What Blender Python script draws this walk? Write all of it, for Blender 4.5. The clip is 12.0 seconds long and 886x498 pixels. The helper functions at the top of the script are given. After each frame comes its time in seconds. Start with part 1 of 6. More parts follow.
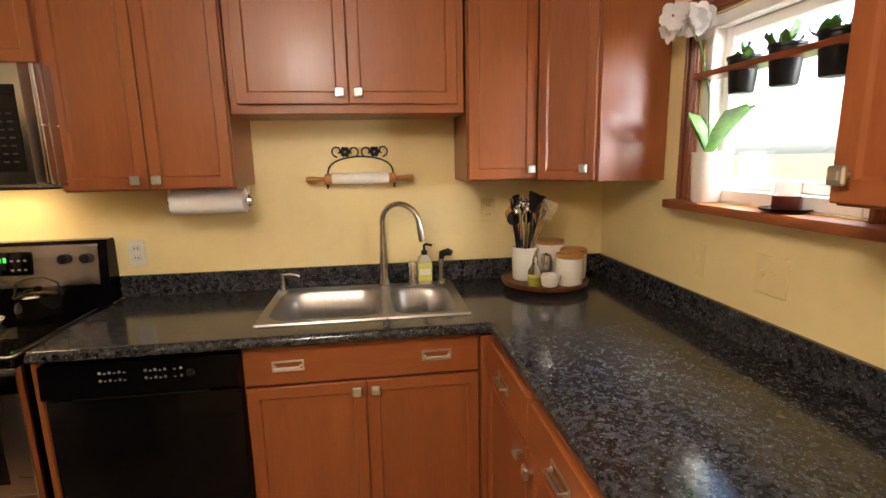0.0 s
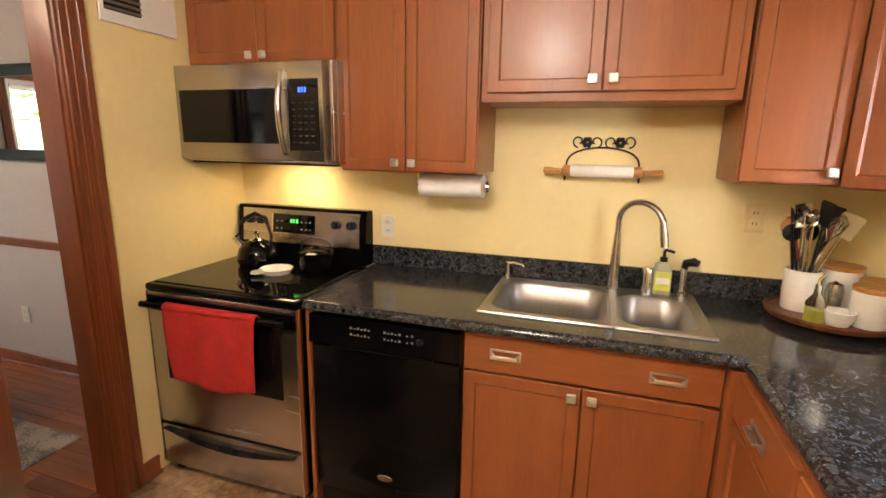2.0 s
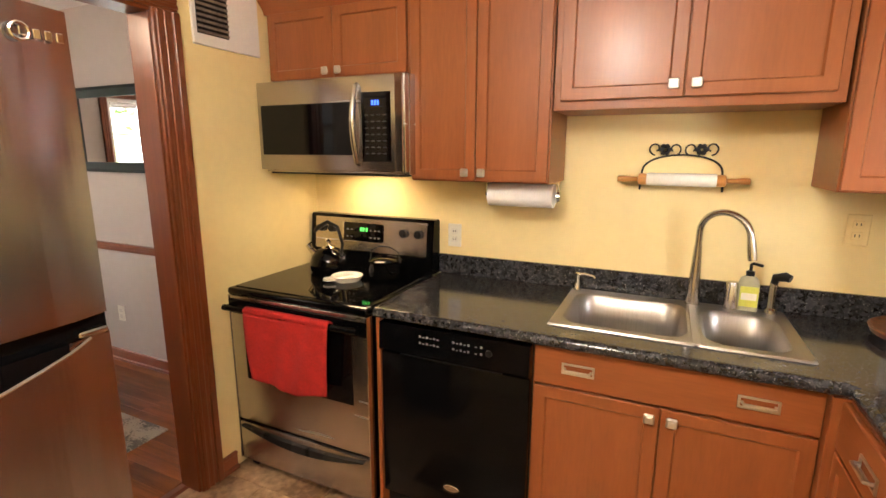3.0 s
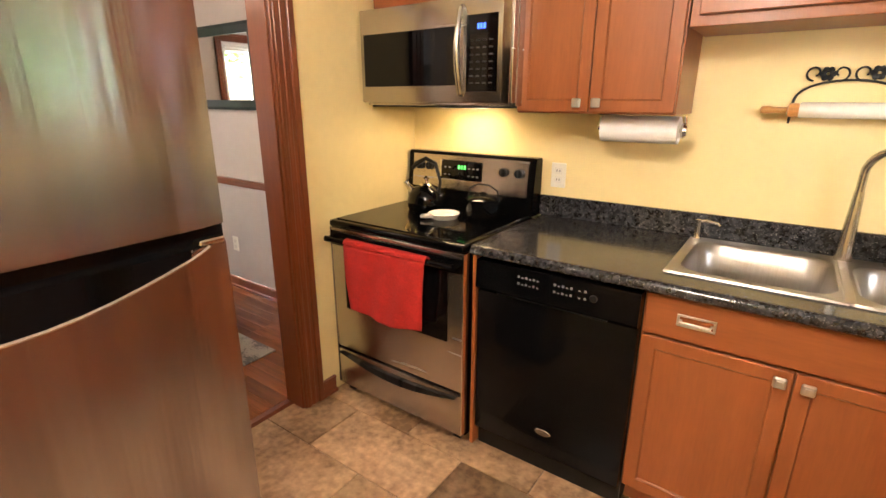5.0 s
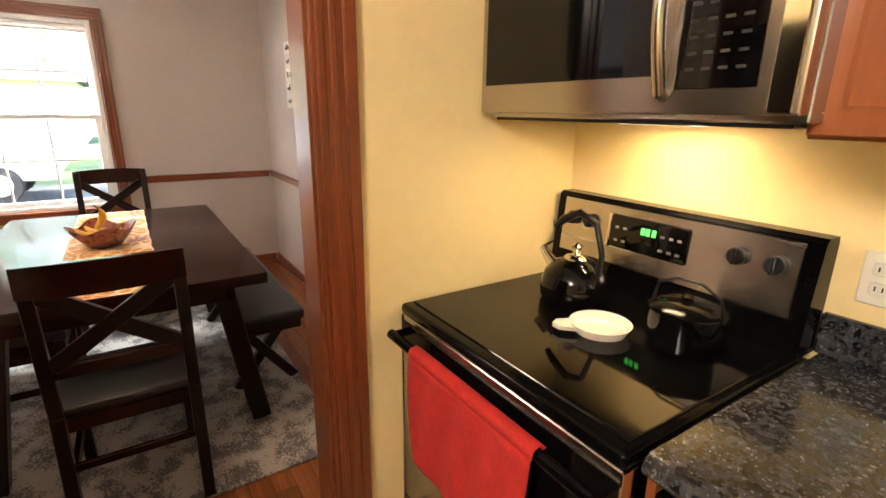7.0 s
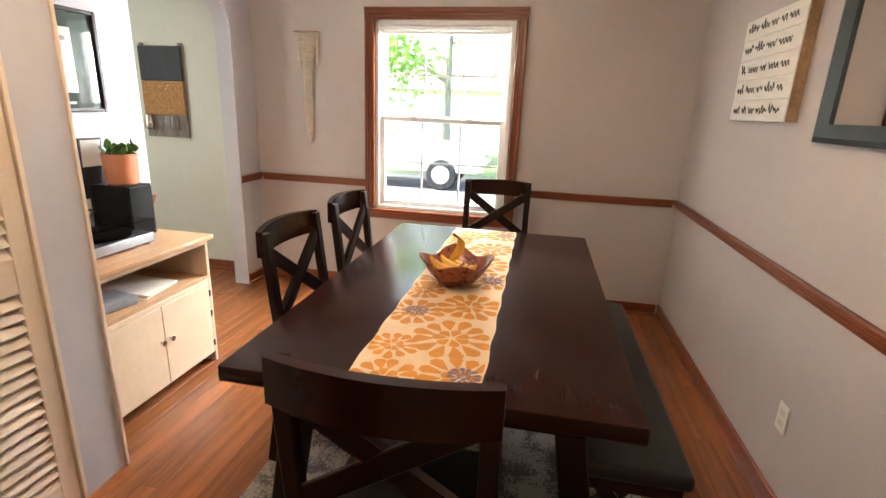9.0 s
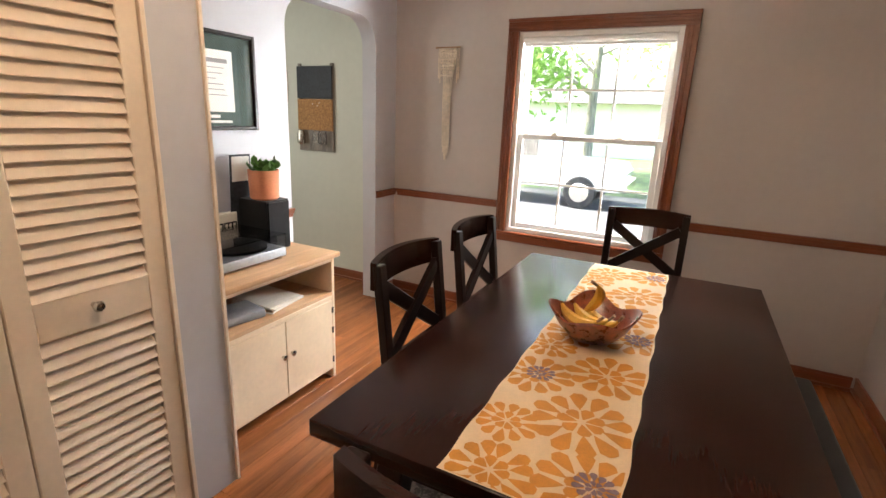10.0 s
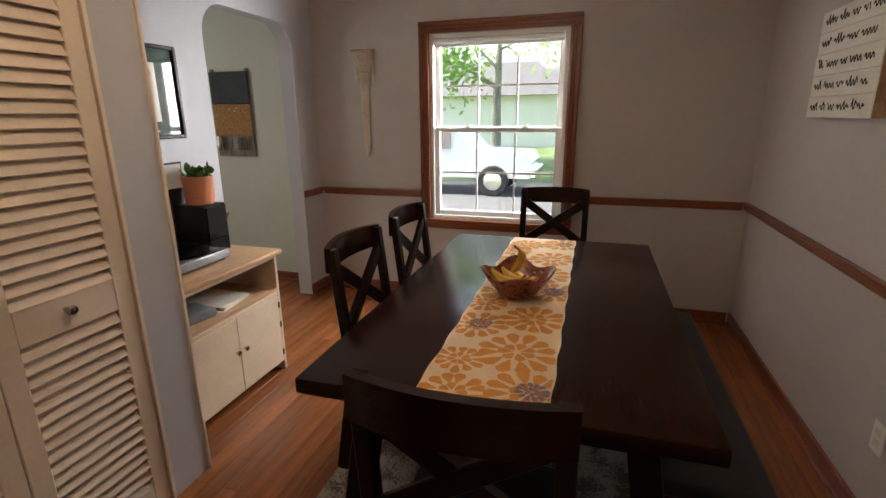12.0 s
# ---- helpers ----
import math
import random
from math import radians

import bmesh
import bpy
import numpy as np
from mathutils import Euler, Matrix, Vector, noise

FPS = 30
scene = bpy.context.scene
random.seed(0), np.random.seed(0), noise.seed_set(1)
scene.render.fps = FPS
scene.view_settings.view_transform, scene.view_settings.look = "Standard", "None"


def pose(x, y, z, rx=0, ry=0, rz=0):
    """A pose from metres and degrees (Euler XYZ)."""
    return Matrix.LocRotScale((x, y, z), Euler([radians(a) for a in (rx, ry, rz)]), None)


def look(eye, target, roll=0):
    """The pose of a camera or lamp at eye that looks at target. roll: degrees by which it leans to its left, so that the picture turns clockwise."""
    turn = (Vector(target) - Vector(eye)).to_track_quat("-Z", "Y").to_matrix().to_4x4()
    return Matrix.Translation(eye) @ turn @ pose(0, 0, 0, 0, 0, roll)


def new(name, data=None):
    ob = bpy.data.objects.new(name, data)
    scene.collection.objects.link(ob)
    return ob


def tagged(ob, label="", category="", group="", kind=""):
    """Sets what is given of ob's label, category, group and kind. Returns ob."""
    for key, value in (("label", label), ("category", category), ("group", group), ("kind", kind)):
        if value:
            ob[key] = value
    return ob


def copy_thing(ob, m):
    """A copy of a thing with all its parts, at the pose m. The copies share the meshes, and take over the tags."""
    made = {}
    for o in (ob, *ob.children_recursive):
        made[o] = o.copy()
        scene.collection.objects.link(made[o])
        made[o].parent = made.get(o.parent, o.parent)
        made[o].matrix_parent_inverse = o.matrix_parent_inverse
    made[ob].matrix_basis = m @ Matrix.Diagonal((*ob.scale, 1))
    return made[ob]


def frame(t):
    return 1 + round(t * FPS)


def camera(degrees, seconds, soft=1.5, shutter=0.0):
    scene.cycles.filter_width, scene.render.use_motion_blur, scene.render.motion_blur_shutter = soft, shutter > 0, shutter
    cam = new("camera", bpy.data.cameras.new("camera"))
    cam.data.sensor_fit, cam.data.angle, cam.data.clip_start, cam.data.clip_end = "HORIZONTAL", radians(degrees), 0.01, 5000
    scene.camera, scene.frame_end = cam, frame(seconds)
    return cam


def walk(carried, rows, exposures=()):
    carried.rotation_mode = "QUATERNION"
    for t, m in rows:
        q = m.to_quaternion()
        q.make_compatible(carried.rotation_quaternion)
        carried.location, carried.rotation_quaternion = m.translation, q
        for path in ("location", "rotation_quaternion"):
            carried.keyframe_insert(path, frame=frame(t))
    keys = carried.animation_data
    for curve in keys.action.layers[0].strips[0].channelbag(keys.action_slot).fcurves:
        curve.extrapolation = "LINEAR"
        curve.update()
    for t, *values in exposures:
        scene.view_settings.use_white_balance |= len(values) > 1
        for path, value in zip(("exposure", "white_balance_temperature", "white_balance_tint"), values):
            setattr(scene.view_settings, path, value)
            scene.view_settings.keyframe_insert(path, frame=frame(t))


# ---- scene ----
cam = camera(85.1, 12.0)
PATH = [
    (0, (1.927, -2.278, 1.506), (2.195, -0.33, 1.138), -1.1),
    (0.5, (1.929, -2.222, 1.521), (1.885, -0.259, 1.14), 0.5),
    (1, (1.918, -2.203, 1.52), (1.641, -0.265, 1.108), 1.3),
    (1.5, (1.893, -2.198, 1.523), (1.432, -0.298, 1.102), 1.7),
    (2, (1.867, -2.2, 1.522), (1.268, -0.338, 1.101), 1.0),
    (2.5, (1.844, -2.2, 1.529), (1.127, -0.378, 1.123), 0.8),
    (3, (1.821, -2.21, 1.536), (0.999, -0.43, 1.137), 0.2),
    (3.5, (1.797, -2.221, 1.537), (0.848, -0.508, 1.132), -0.6),
    (5.5, (1.687, -2.115, 1.443), (0.57, -0.575, 0.826), 0.2),
    (6, (1.537, -1.83, 1.452), (0.416, -0.268, 0.901), -0.0),
    (6.5, (1.379, -1.495, 1.463), (-0.017, -0.164, 0.934), 1.1),
    (7, (1.167, -1.287, 1.446), (-0.446, -0.239, 0.897), 0.7),
    (9, (0.123, -1.154, 1.447), (-1.767, -1.508, 0.896), 2.3),
    (9.5, (-0.049, -1.202, 1.478), (-1.855, -1.882, 0.953), 3.4),
    (10, (-0.132, -1.222, 1.479), (-1.858, -2.087, 0.954), 2.4),
    (10.5, (-0.175, -1.191, 1.498), (-1.903, -2.08, 1.028), 1.5),
    (11, (-0.173, -1.175, 1.498), (-1.943, -1.993, 1.052), 1.2),
    (11.5, (-0.069, -1.176, 1.496), (-1.905, -1.824, 1.039), 2.0),
    (12, (0.143, -1.187, 1.479), (-1.701, -1.751, 0.947), -0.5),
]
EXPOSURES = [(0.0, 2.78), (0.5, 2.83), (1.0, 3.0), (2.0, 3.28), (3.5, 3.52), (5.5, 3.7), (7.0, 3.7), (9.0, 3.4), (9.5, 3.3), (10.0, 2.98), (10.5, 2.8), (11.0, 2.75), (11.5, 2.36), (12.0, 2.05)]
walk(cam, [(t, look(eye, target, roll)) for t, eye, target, roll in PATH], EXPOSURES)

# ---- world, daylight and lamps ----
world = bpy.data.worlds.new("world")
scene.world = world
world.use_nodes = True
wn = world.node_tree.nodes
sky = wn.new("ShaderNodeTexSky")
sky.sky_type, sky.sun_disc, sky.sun_elevation, sky.sun_rotation = "NISHITA", False, radians(48), radians(200)
sky.air_density, sky.dust_density = 1.0, 3.0
world.node_tree.links.new(sky.outputs[0], wn["Background"].inputs[0])
wn["Background"].inputs[1].default_value = 0.15


def lamp(name, kind, m, energy, colour, size=0.2, size_y=None, spread=None, angle=None):
    data = bpy.data.lights.new(name, kind)
    data.energy, data.color = energy, colour
    if kind == "AREA":
        data.size = size
        if size_y:
            data.shape, data.size_y = "RECTANGLE", size_y
        if spread:
            data.spread = radians(spread)
    elif kind == "POINT":
        data.shadow_soft_size = size
    elif kind == "SUN":
        data.angle = radians(angle)
    ob = new(name, data)
    ob.matrix_world = m
    return ob


lamp("sun", "SUN", look((0, 0, 0), (-0.10, 0.80, -0.85)), 5.0, (1.0, 0.95, 0.87), angle=2)
# skylight falling in through the two windows and the hall
lamp("window_daylight_west", "AREA", look((-4.20, -1.70, 2.52), (-1.7, -2.4, 1.0)), 26, (0.95, 0.98, 1.0), 1.1, 0.6)
lamp("window_daylight_northwest", "AREA", look((-4.30, -0.70, 1.65), (-1.8, -2.7, 1.2)), 28, (0.95, 0.98, 1.0), 0.8, 1.1)
lamp("window_daylight_east", "AREA", look((3.75, -1.015, 2.62), (2.3, -0.95, 1.0)), 13, (0.95, 0.98, 1.0), 0.7, 0.6)
lamp("window_daylight_southeast", "AREA", look((3.75, -1.80, 1.75), (2.9, -0.5, 1.7)), 7, (0.98, 0.98, 1.0), 0.7, 0.7)
lamp("hall_daylight", "AREA", look((-1.9, -5.1, 1.6), (-3.3, -4.0, 1.3)), 2.0, (0.97, 0.99, 0.96), 0.7, 1.2)
lamp("ceiling_lamp_glow", "POINT", pose(1.45, -2.30, 2.20), 8.6, (1.0, 0.88, 0.76), 0.17)
lamp("dining_lamp_glow", "POINT", pose(-0.95, -1.75, 2.20), 2.4, (1.0, 0.74, 0.52), 0.17)
lamp("cooktop_lamp_glow", "AREA", look((0.42, -0.16, 1.415), (0.42, -0.08, 0)), 0.24, (1.0, 0.68, 0.36), 0.22, 0.06)


# ---- materials ----
def material(name, base=(0.8, 0.8, 0.8), rough=0.5, metal=0.0, var=0.08, scale=6.0, bump=0.0, bump_scale=60.0, second=None, stretch=(1, 1, 1), coat=0.0, spec=0.5, per_object=0.0, rough_var=0.1, sharp=None, brushed=0.0):
    """Two scales of noise over the base colour, fine relief, and uneven gloss."""
    m = bpy.data.materials.new(name)
    m.use_nodes = True
    n, l = m.node_tree.nodes, m.node_tree.links
    b = n["Principled BSDF"]
    b.inputs["Metallic"].default_value, b.inputs["Specular IOR Level"].default_value = metal, spec
    b.inputs["Coat Weight"].default_value, b.inputs["Coat Roughness"].default_value = coat, 0.12
    if brushed:
        tan = n.new("ShaderNodeTangent")
        tan.direction_type, tan.axis = "RADIAL", "Z"
        l.new(tan.outputs[0], b.inputs["Tangent"])
        b.inputs["Anisotropic"].default_value, b.inputs["Anisotropic Rotation"].default_value = brushed, 0.25
    tc, mp = n.new("ShaderNodeTexCoord"), n.new("ShaderNodeMapping")
    mp.inputs["Scale"].default_value = stretch
    l.new(tc.outputs["Object"], mp.inputs[0])
    vec = mp.outputs[0]
    if per_object:
        oi, ad = n.new("ShaderNodeObjectInfo"), n.new("ShaderNodeVectorMath")
        sc = n.new("ShaderNodeVectorMath")
        sc.operation, ad.operation = "SCALE", "ADD"
        sc.inputs[0].default_value = (37, 53, 71)
        l.new(oi.outputs["Random"], sc.inputs["Scale"])
        l.new(vec, ad.inputs[0]), l.new(sc.outputs[0], ad.inputs[1])
        vec = ad.outputs[0]
    big, fine = n.new("ShaderNodeTexNoise"), n.new("ShaderNodeTexNoise")
    big.inputs["Scale"].default_value, big.inputs["Detail"].default_value = scale, 5
    fine.inputs["Scale"].default_value, fine.inputs["Detail"].default_value = scale * 9, 4
    l.new(vec, big.inputs["Vector"]), l.new(vec, fine.inputs["Vector"])
    mix = n.new("ShaderNodeMix")
    mix.data_type = "FLOAT"
    mix.inputs[0].default_value = 0.4
    l.new(big.outputs[0], mix.inputs[2]), l.new(fine.outputs[0], mix.inputs[3])
    ramp = n.new("ShaderNodeValToRGB")
    lo, hi = sharp or (0.32, 0.68)
    second = second or tuple(max(0.0, c * (1 - 3 * var)) for c in base)
    top = tuple(min(1.0, c * (1 + var)) for c in base)
    ramp.color_ramp.elements[0].position, ramp.color_ramp.elements[1].position = lo, hi
    ramp.color_ramp.elements[0].color, ramp.color_ramp.elements[1].color = (*second, 1), (*top, 1)
    l.new(mix.outputs[0], ramp.inputs[0])
    col = ramp.outputs[0]
    if per_object:
        hsv, mr = n.new("ShaderNodeHueSaturation"), n.new("ShaderNodeMapRange")
        mr.inputs[3].default_value, mr.inputs[4].default_value = 1 - per_object, 1 + per_object
        l.new(oi.outputs["Random"], mr.inputs[0]), l.new(mr.outputs[0], hsv.inputs["Value"]), l.new(col, hsv.inputs["Color"])
        col = hsv.outputs[0]
    l.new(col, b.inputs["Base Color"])
    rr = n.new("ShaderNodeMapRange")
    rr.inputs[3].default_value, rr.inputs[4].default_value = max(0.02, rough * (1 - rough_var)), min(1, rough * (1 + rough_var))
    l.new(big.outputs[0], rr.inputs[0]), l.new(rr.outputs[0], b.inputs["Roughness"])
    if bump:
        bt, bn = n.new("ShaderNodeTexNoise"), n.new("ShaderNodeBump")
        bt.inputs["Scale"].default_value, bt.inputs["Detail"].default_value = bump_scale, 3
        bn.inputs["Strength"].default_value, bn.inputs["Distance"].default_value = bump, 0.004
        l.new(vec, bt.inputs["Vector"]), l.new(bt.outputs[0], bn.inputs["Height"]), l.new(bn.outputs[0], b.inputs["Normal"])
    return m


def glass_material(name, tint=(1, 1, 1), rough=0.0):
    m = bpy.data.materials.new(name)
    m.use_nodes = True
    b = m.node_tree.nodes["Principled BSDF"]
    b.inputs["Base Color"].default_value = (*tint, 1)
    b.inputs["Transmission Weight"].default_value, b.inputs["Roughness"].default_value, b.inputs["IOR"].default_value = 1.0, rough, 1.45
    return m


def glow_material(name, colour, strength):
    m = bpy.data.materials.new(name)
    m.use_nodes = True
    b = m.node_tree.nodes["Principled BSDF"]
    b.inputs["Base Color"].default_value = (*colour, 1)
    b.inputs["Emission Color"].default_value, b.inputs["Emission Strength"].default_value = (*colour, 1), strength
    return m


def granite_material(name):
    """Polished dark stone: blue grey crystals of two sizes in a near black ground, with pale glints."""
    m = bpy.data.materials.new(name)
    m.use_nodes = True
    n, l = m.node_tree.nodes, m.node_tree.links
    b = n["Principled BSDF"]
    tc, warp, mixv = n.new("ShaderNodeTexCoord"), n.new("ShaderNodeTexNoise"), n.new("ShaderNodeMix")
    warp.inputs["Scale"].default_value = 60
    mixv.data_type = "VECTOR"
    mixv.inputs[0].default_value = 0.012
    l.new(tc.outputs["Object"], warp.inputs["Vector"])
    l.new(tc.outputs["Object"], mixv.inputs[4]), l.new(warp.outputs["Color"], mixv.inputs[5])
    col = None
    for scale, lo, hi, dark, pale in ((75, 0.25, 1.0, (0.012, 0.012, 0.0135), (0.048, 0.049, 0.056)), (190, 0.62, 1.0, (0.0, 0.0, 0.0), (0.035, 0.035, 0.037)), (300, 0.95, 1.0, (0.0, 0.0, 0.0), (0.16, 0.155, 0.15))):
        v, sep, ramp = n.new("ShaderNodeTexVoronoi"), n.new("ShaderNodeSeparateColor"), n.new("ShaderNodeValToRGB")
        v.inputs["Scale"].default_value = scale
        l.new(mixv.outputs[1], v.inputs["Vector"]), l.new(v.outputs["Color"], sep.inputs[0]), l.new(sep.outputs[0], ramp.inputs[0])
        ramp.color_ramp.elements[0].position, ramp.color_ramp.elements[1].position = lo, hi
        ramp.color_ramp.elements[0].color, ramp.color_ramp.elements[1].color = (*dark, 1), (*pale, 1)
        if col is None:
            col = ramp.outputs[0]
        else:
            add = n.new("ShaderNodeMix")
            add.data_type, add.blend_type = "RGBA", "ADD"
            add.inputs[0].default_value = 1.0
            l.new(col, add.inputs[6]), l.new(ramp.outputs[0], add.inputs[7])
            col = add.outputs[2]
    l.new(col, b.inputs["Base Color"])
    cloud, rr = n.new("ShaderNodeTexNoise"), n.new("ShaderNodeMapRange")
    cloud.inputs["Scale"].default_value = 9
    rr.inputs[3].default_value, rr.inputs[4].default_value = 0.08, 0.17
    l.new(tc.outputs["Object"], cloud.inputs["Vector"]), l.new(cloud.outputs[0], rr.inputs[0]), l.new(rr.outputs[0], b.inputs["Roughness"])
    return m


def leaf_material(name, colour):
    """Thin leaves that let part of the light through."""
    m = bpy.data.materials.new(name)
    m.use_nodes = True
    n, l = m.node_tree.nodes, m.node_tree.links
    tc, nz, hue = n.new("ShaderNodeTexCoord"), n.new("ShaderNodeTexNoise"), n.new("ShaderNodeHueSaturation")
    nz.inputs["Scale"].default_value = 1.5
    hue.inputs["Color"].default_value = (*colour, 1)
    mr = n.new("ShaderNodeMapRange")
    mr.inputs[3].default_value, mr.inputs[4].default_value = 0.6, 1.6
    l.new(tc.outputs["Object"], nz.inputs["Vector"]), l.new(nz.outputs[0], mr.inputs[0]), l.new(mr.outputs[0], hue.inputs["Value"])
    d, t, a = n.new("ShaderNodeBsdfDiffuse"), n.new("ShaderNodeBsdfTranslucent"), n.new("ShaderNodeAddShader")
    l.new(hue.outputs[0], d.inputs[0]), l.new(hue.outputs[0], t.inputs[0])
    l.new(d.outputs[0], a.inputs[0]), l.new(t.outputs[0], a.inputs[1]), l.new(a.outputs[0], n["Material Output"].inputs["Surface"])
    return m


YELLOW = material("yellow_wall_paint", (0.84, 0.68, 0.335), 0.55, var=0.02, scale=2.5, bump=0.06, bump_scale=180)
GREIGE = material("grey_beige_wall_paint", (0.52, 0.458, 0.42), 0.6, var=0.02, scale=2.0, bump=0.06, bump_scale=180)
HALL = material("pale_sage_wall_paint", (0.62, 0.62, 0.53), 0.6, var=0.02, scale=2.0, bump=0.06, bump_scale=180)
PALE = material("pale_blue_grey_paint", (0.55, 0.535, 0.56), 0.5, var=0.02, scale=2.0, bump=0.04, bump_scale=150)
CEIL = material("white_ceiling_paint", (0.80, 0.78, 0.74), 0.7, var=0.02, scale=3, bump=0.1, bump_scale=120)
CHERRY = material("maple_cabinet_wood", (0.31, 0.092, 0.027), 0.36, var=0.075, scale=2.6, stretch=(4, 4, 0.5), bump=0.02, bump_scale=70, coat=0.08)
CHERRY_H = material("maple_cabinet_wood_level", (0.31, 0.092, 0.027), 0.36, var=0.075, scale=2.6, stretch=(0.5, 4, 4), bump=0.02, bump_scale=70, coat=0.08)
TRIM = material("stained_trim_wood", (0.20, 0.053, 0.017), 0.30, var=0.08, scale=4, stretch=(7, 7, 0.5), bump=0.05, bump_scale=60, coat=0.2)
TRIM_X = material("stained_trim_wood_x", (0.23, 0.060, 0.019), 0.30, var=0.08, scale=4, stretch=(0.5, 7, 7), bump=0.05, coat=0.2)
TRIM_Y = material("stained_trim_wood_y", (0.23, 0.060, 0.019), 0.30, var=0.08, scale=4, stretch=(7, 0.5, 7), bump=0.05, coat=0.2)
GRANITE = granite_material("dark_blue_grey_granite")
STEEL = material("brushed_stainless_steel", (0.50, 0.465, 0.44), 0.27, 1.0, var=0.012, scale=3, stretch=(1, 1, 14), rough_var=0.04, brushed=0.5)
STEEL_V = material("brushed_stainless_steel_doors", (0.46, 0.45, 0.48), 0.19, 1.0, var=0.06, scale=2.2, stretch=(1, 6, 0.12), bump=0.42, bump_scale=3.0, brushed=0.7)
SINK = material("sink_stainless_steel", (0.38, 0.355, 0.33), 0.36, 1.0, var=0.04, scale=4, stretch=(40, 3, 3), bump=0.015)
CHROME = material("polished_nickel", (0.72, 0.69, 0.65), 0.10, 1.0, var=0.02, scale=10)
NICKEL = material("brushed_nickel", (0.55, 0.52, 0.47), 0.24, 1.0, var=0.04, scale=20)
KNOB = material("satin_nickel", (0.66, 0.64, 0.61), 0.34, 1.0, var=0.03, scale=20)
BLACK = material("black_gloss_enamel", (0.003, 0.003, 0.0034), 0.14, var=0.1, scale=8, spec=0.12, rough_var=0.3)
BLACKGLASS = material("black_ceramic_glass", (0.003, 0.003, 0.0035), 0.05, var=0.1, scale=8, spec=0.32, rough_var=0.4)
BLACKMATT = material("black_plastic", (0.008, 0.008, 0.0085), 0.4, var=0.15, scale=20, bump=0.04, spec=0.3)
IRON = material("black_wrought_iron", (0.012, 0.011, 0.011), 0.45, 0.4, var=0.2, scale=40, bump=0.1)
WHITE = material("white_plastic", (0.80, 0.76, 0.66), 0.35, var=0.02, scale=10)
WHITEPAINT = material("white_window_paint", (0.82, 0.80, 0.76), 0.4, var=0.02, scale=8)
CERAMIC = material("white_glazed_ceramic", (0.82, 0.78, 0.70), 0.18, var=0.03, scale=8, coat=0.4)
PAPER = material("white_paper_towel", (0.84, 0.82, 0.80), 0.9, var=0.02, scale=30, bump=0.2, bump_scale=160)
CREAM = material("cream_painted_wood", (0.74, 0.57, 0.39), 0.45, var=0.04, scale=5, bump=0.04, bump_scale=90)
LOUVRE = material("cream_louvre_paint", (0.82, 0.69, 0.55), 0.42, var=0.03, scale=6, bump=0.04, bump_scale=90)
BIRCH = material("honey_wood_top", (0.60, 0.36, 0.19), 0.38, var=0.1, scale=4, stretch=(0.6, 7, 7), bump=0.03)
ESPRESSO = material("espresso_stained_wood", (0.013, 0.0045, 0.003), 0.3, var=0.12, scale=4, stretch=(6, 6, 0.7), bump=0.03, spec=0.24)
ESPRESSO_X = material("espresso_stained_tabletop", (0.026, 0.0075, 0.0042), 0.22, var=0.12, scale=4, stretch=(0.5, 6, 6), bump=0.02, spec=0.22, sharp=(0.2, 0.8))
LEATHER = material("black_vinyl_cushion", (0.012, 0.011, 0.011), 0.42, var=0.2, scale=15, bump=0.2, bump_scale=160)
TOWEL = material("red_terry_towel", (0.50, 0.018, 0.014), 0.95, var=0.12, scale=14, bump=0.6, bump_scale=280)
RUNNER = material("cream_woven_runner", (0.80, 0.60, 0.38), 0.9, var=0.04, scale=20, bump=0.3, bump_scale=350)
ORANGE = material("mustard_printed_petals", (0.66, 0.27, 0.035), 0.9, var=0.08, scale=20, bump=0.3, bump_scale=350)
PURPLE = material("grey_purple_printed_petals", (0.25, 0.16, 0.18), 0.9, var=0.08, scale=20, bump=0.3, bump_scale=350)
RUG = material("grey_floral_rug", (0.42, 0.38, 0.33), 0.95, var=0.05, scale=9, second=(0.13, 0.12, 0.12), sharp=(0.44, 0.53), bump=0.6, bump_scale=260)
TILE = material("tan_slate_tile", (0.40, 0.26, 0.15), 0.30, var=0.25, scale=3.4, second=(0.15, 0.082, 0.042), bump=0.3, bump_scale=16, per_object=0.30, sharp=(0.36, 0.63))
GROUT = material("brown_grout", (0.17, 0.12, 0.08), 0.85, var=0.1, scale=40, bump=0.3)
OAK = material("red_oak_plank", (0.30, 0.100, 0.030), 0.26, var=0.16, scale=3, stretch=(0.5, 9, 9), per_object=0.22, bump=0.03, bump_scale=50, spec=0.35)
SUBFLOOR = material("dark_plank_gap", (0.06, 0.025, 0.012), 0.8, var=0.1, scale=20)
BOWLWOOD = material("red_brown_bowl_wood", (0.30, 0.066, 0.020), 0.28, var=0.25, scale=6, stretch=(2, 8, 8), coat=0.3, bump=0.03)
ROLLWOOD = material("honey_handle_wood", (0.58, 0.26, 0.07), 0.35, var=0.12, scale=8, stretch=(0.6, 6, 6))
WALNUT = material("dark_lazy_wood", (0.20, 0.065, 0.025), 0.3, var=0.3, scale=7, stretch=(1, 7, 7), coat=0.2)
BANANA = material("ripe_banana_skin", (0.72, 0.44, 0.06), 0.45, var=0.12, scale=22, second=(0.42, 0.22, 0.04), sharp=(0.25, 0.5))
TERRA = material("terracotta", (0.62, 0.22, 0.10), 0.7, var=0.06, scale=10, bump=0.08)
IVORY = material("almond_plate_plastic", (0.82, 0.66, 0.33), 0.45, var=0.02, scale=10)
LEAF = material("succulent_leaf_green", (0.09, 0.22, 0.035), 0.4, var=0.25, scale=14, bump=0.05)
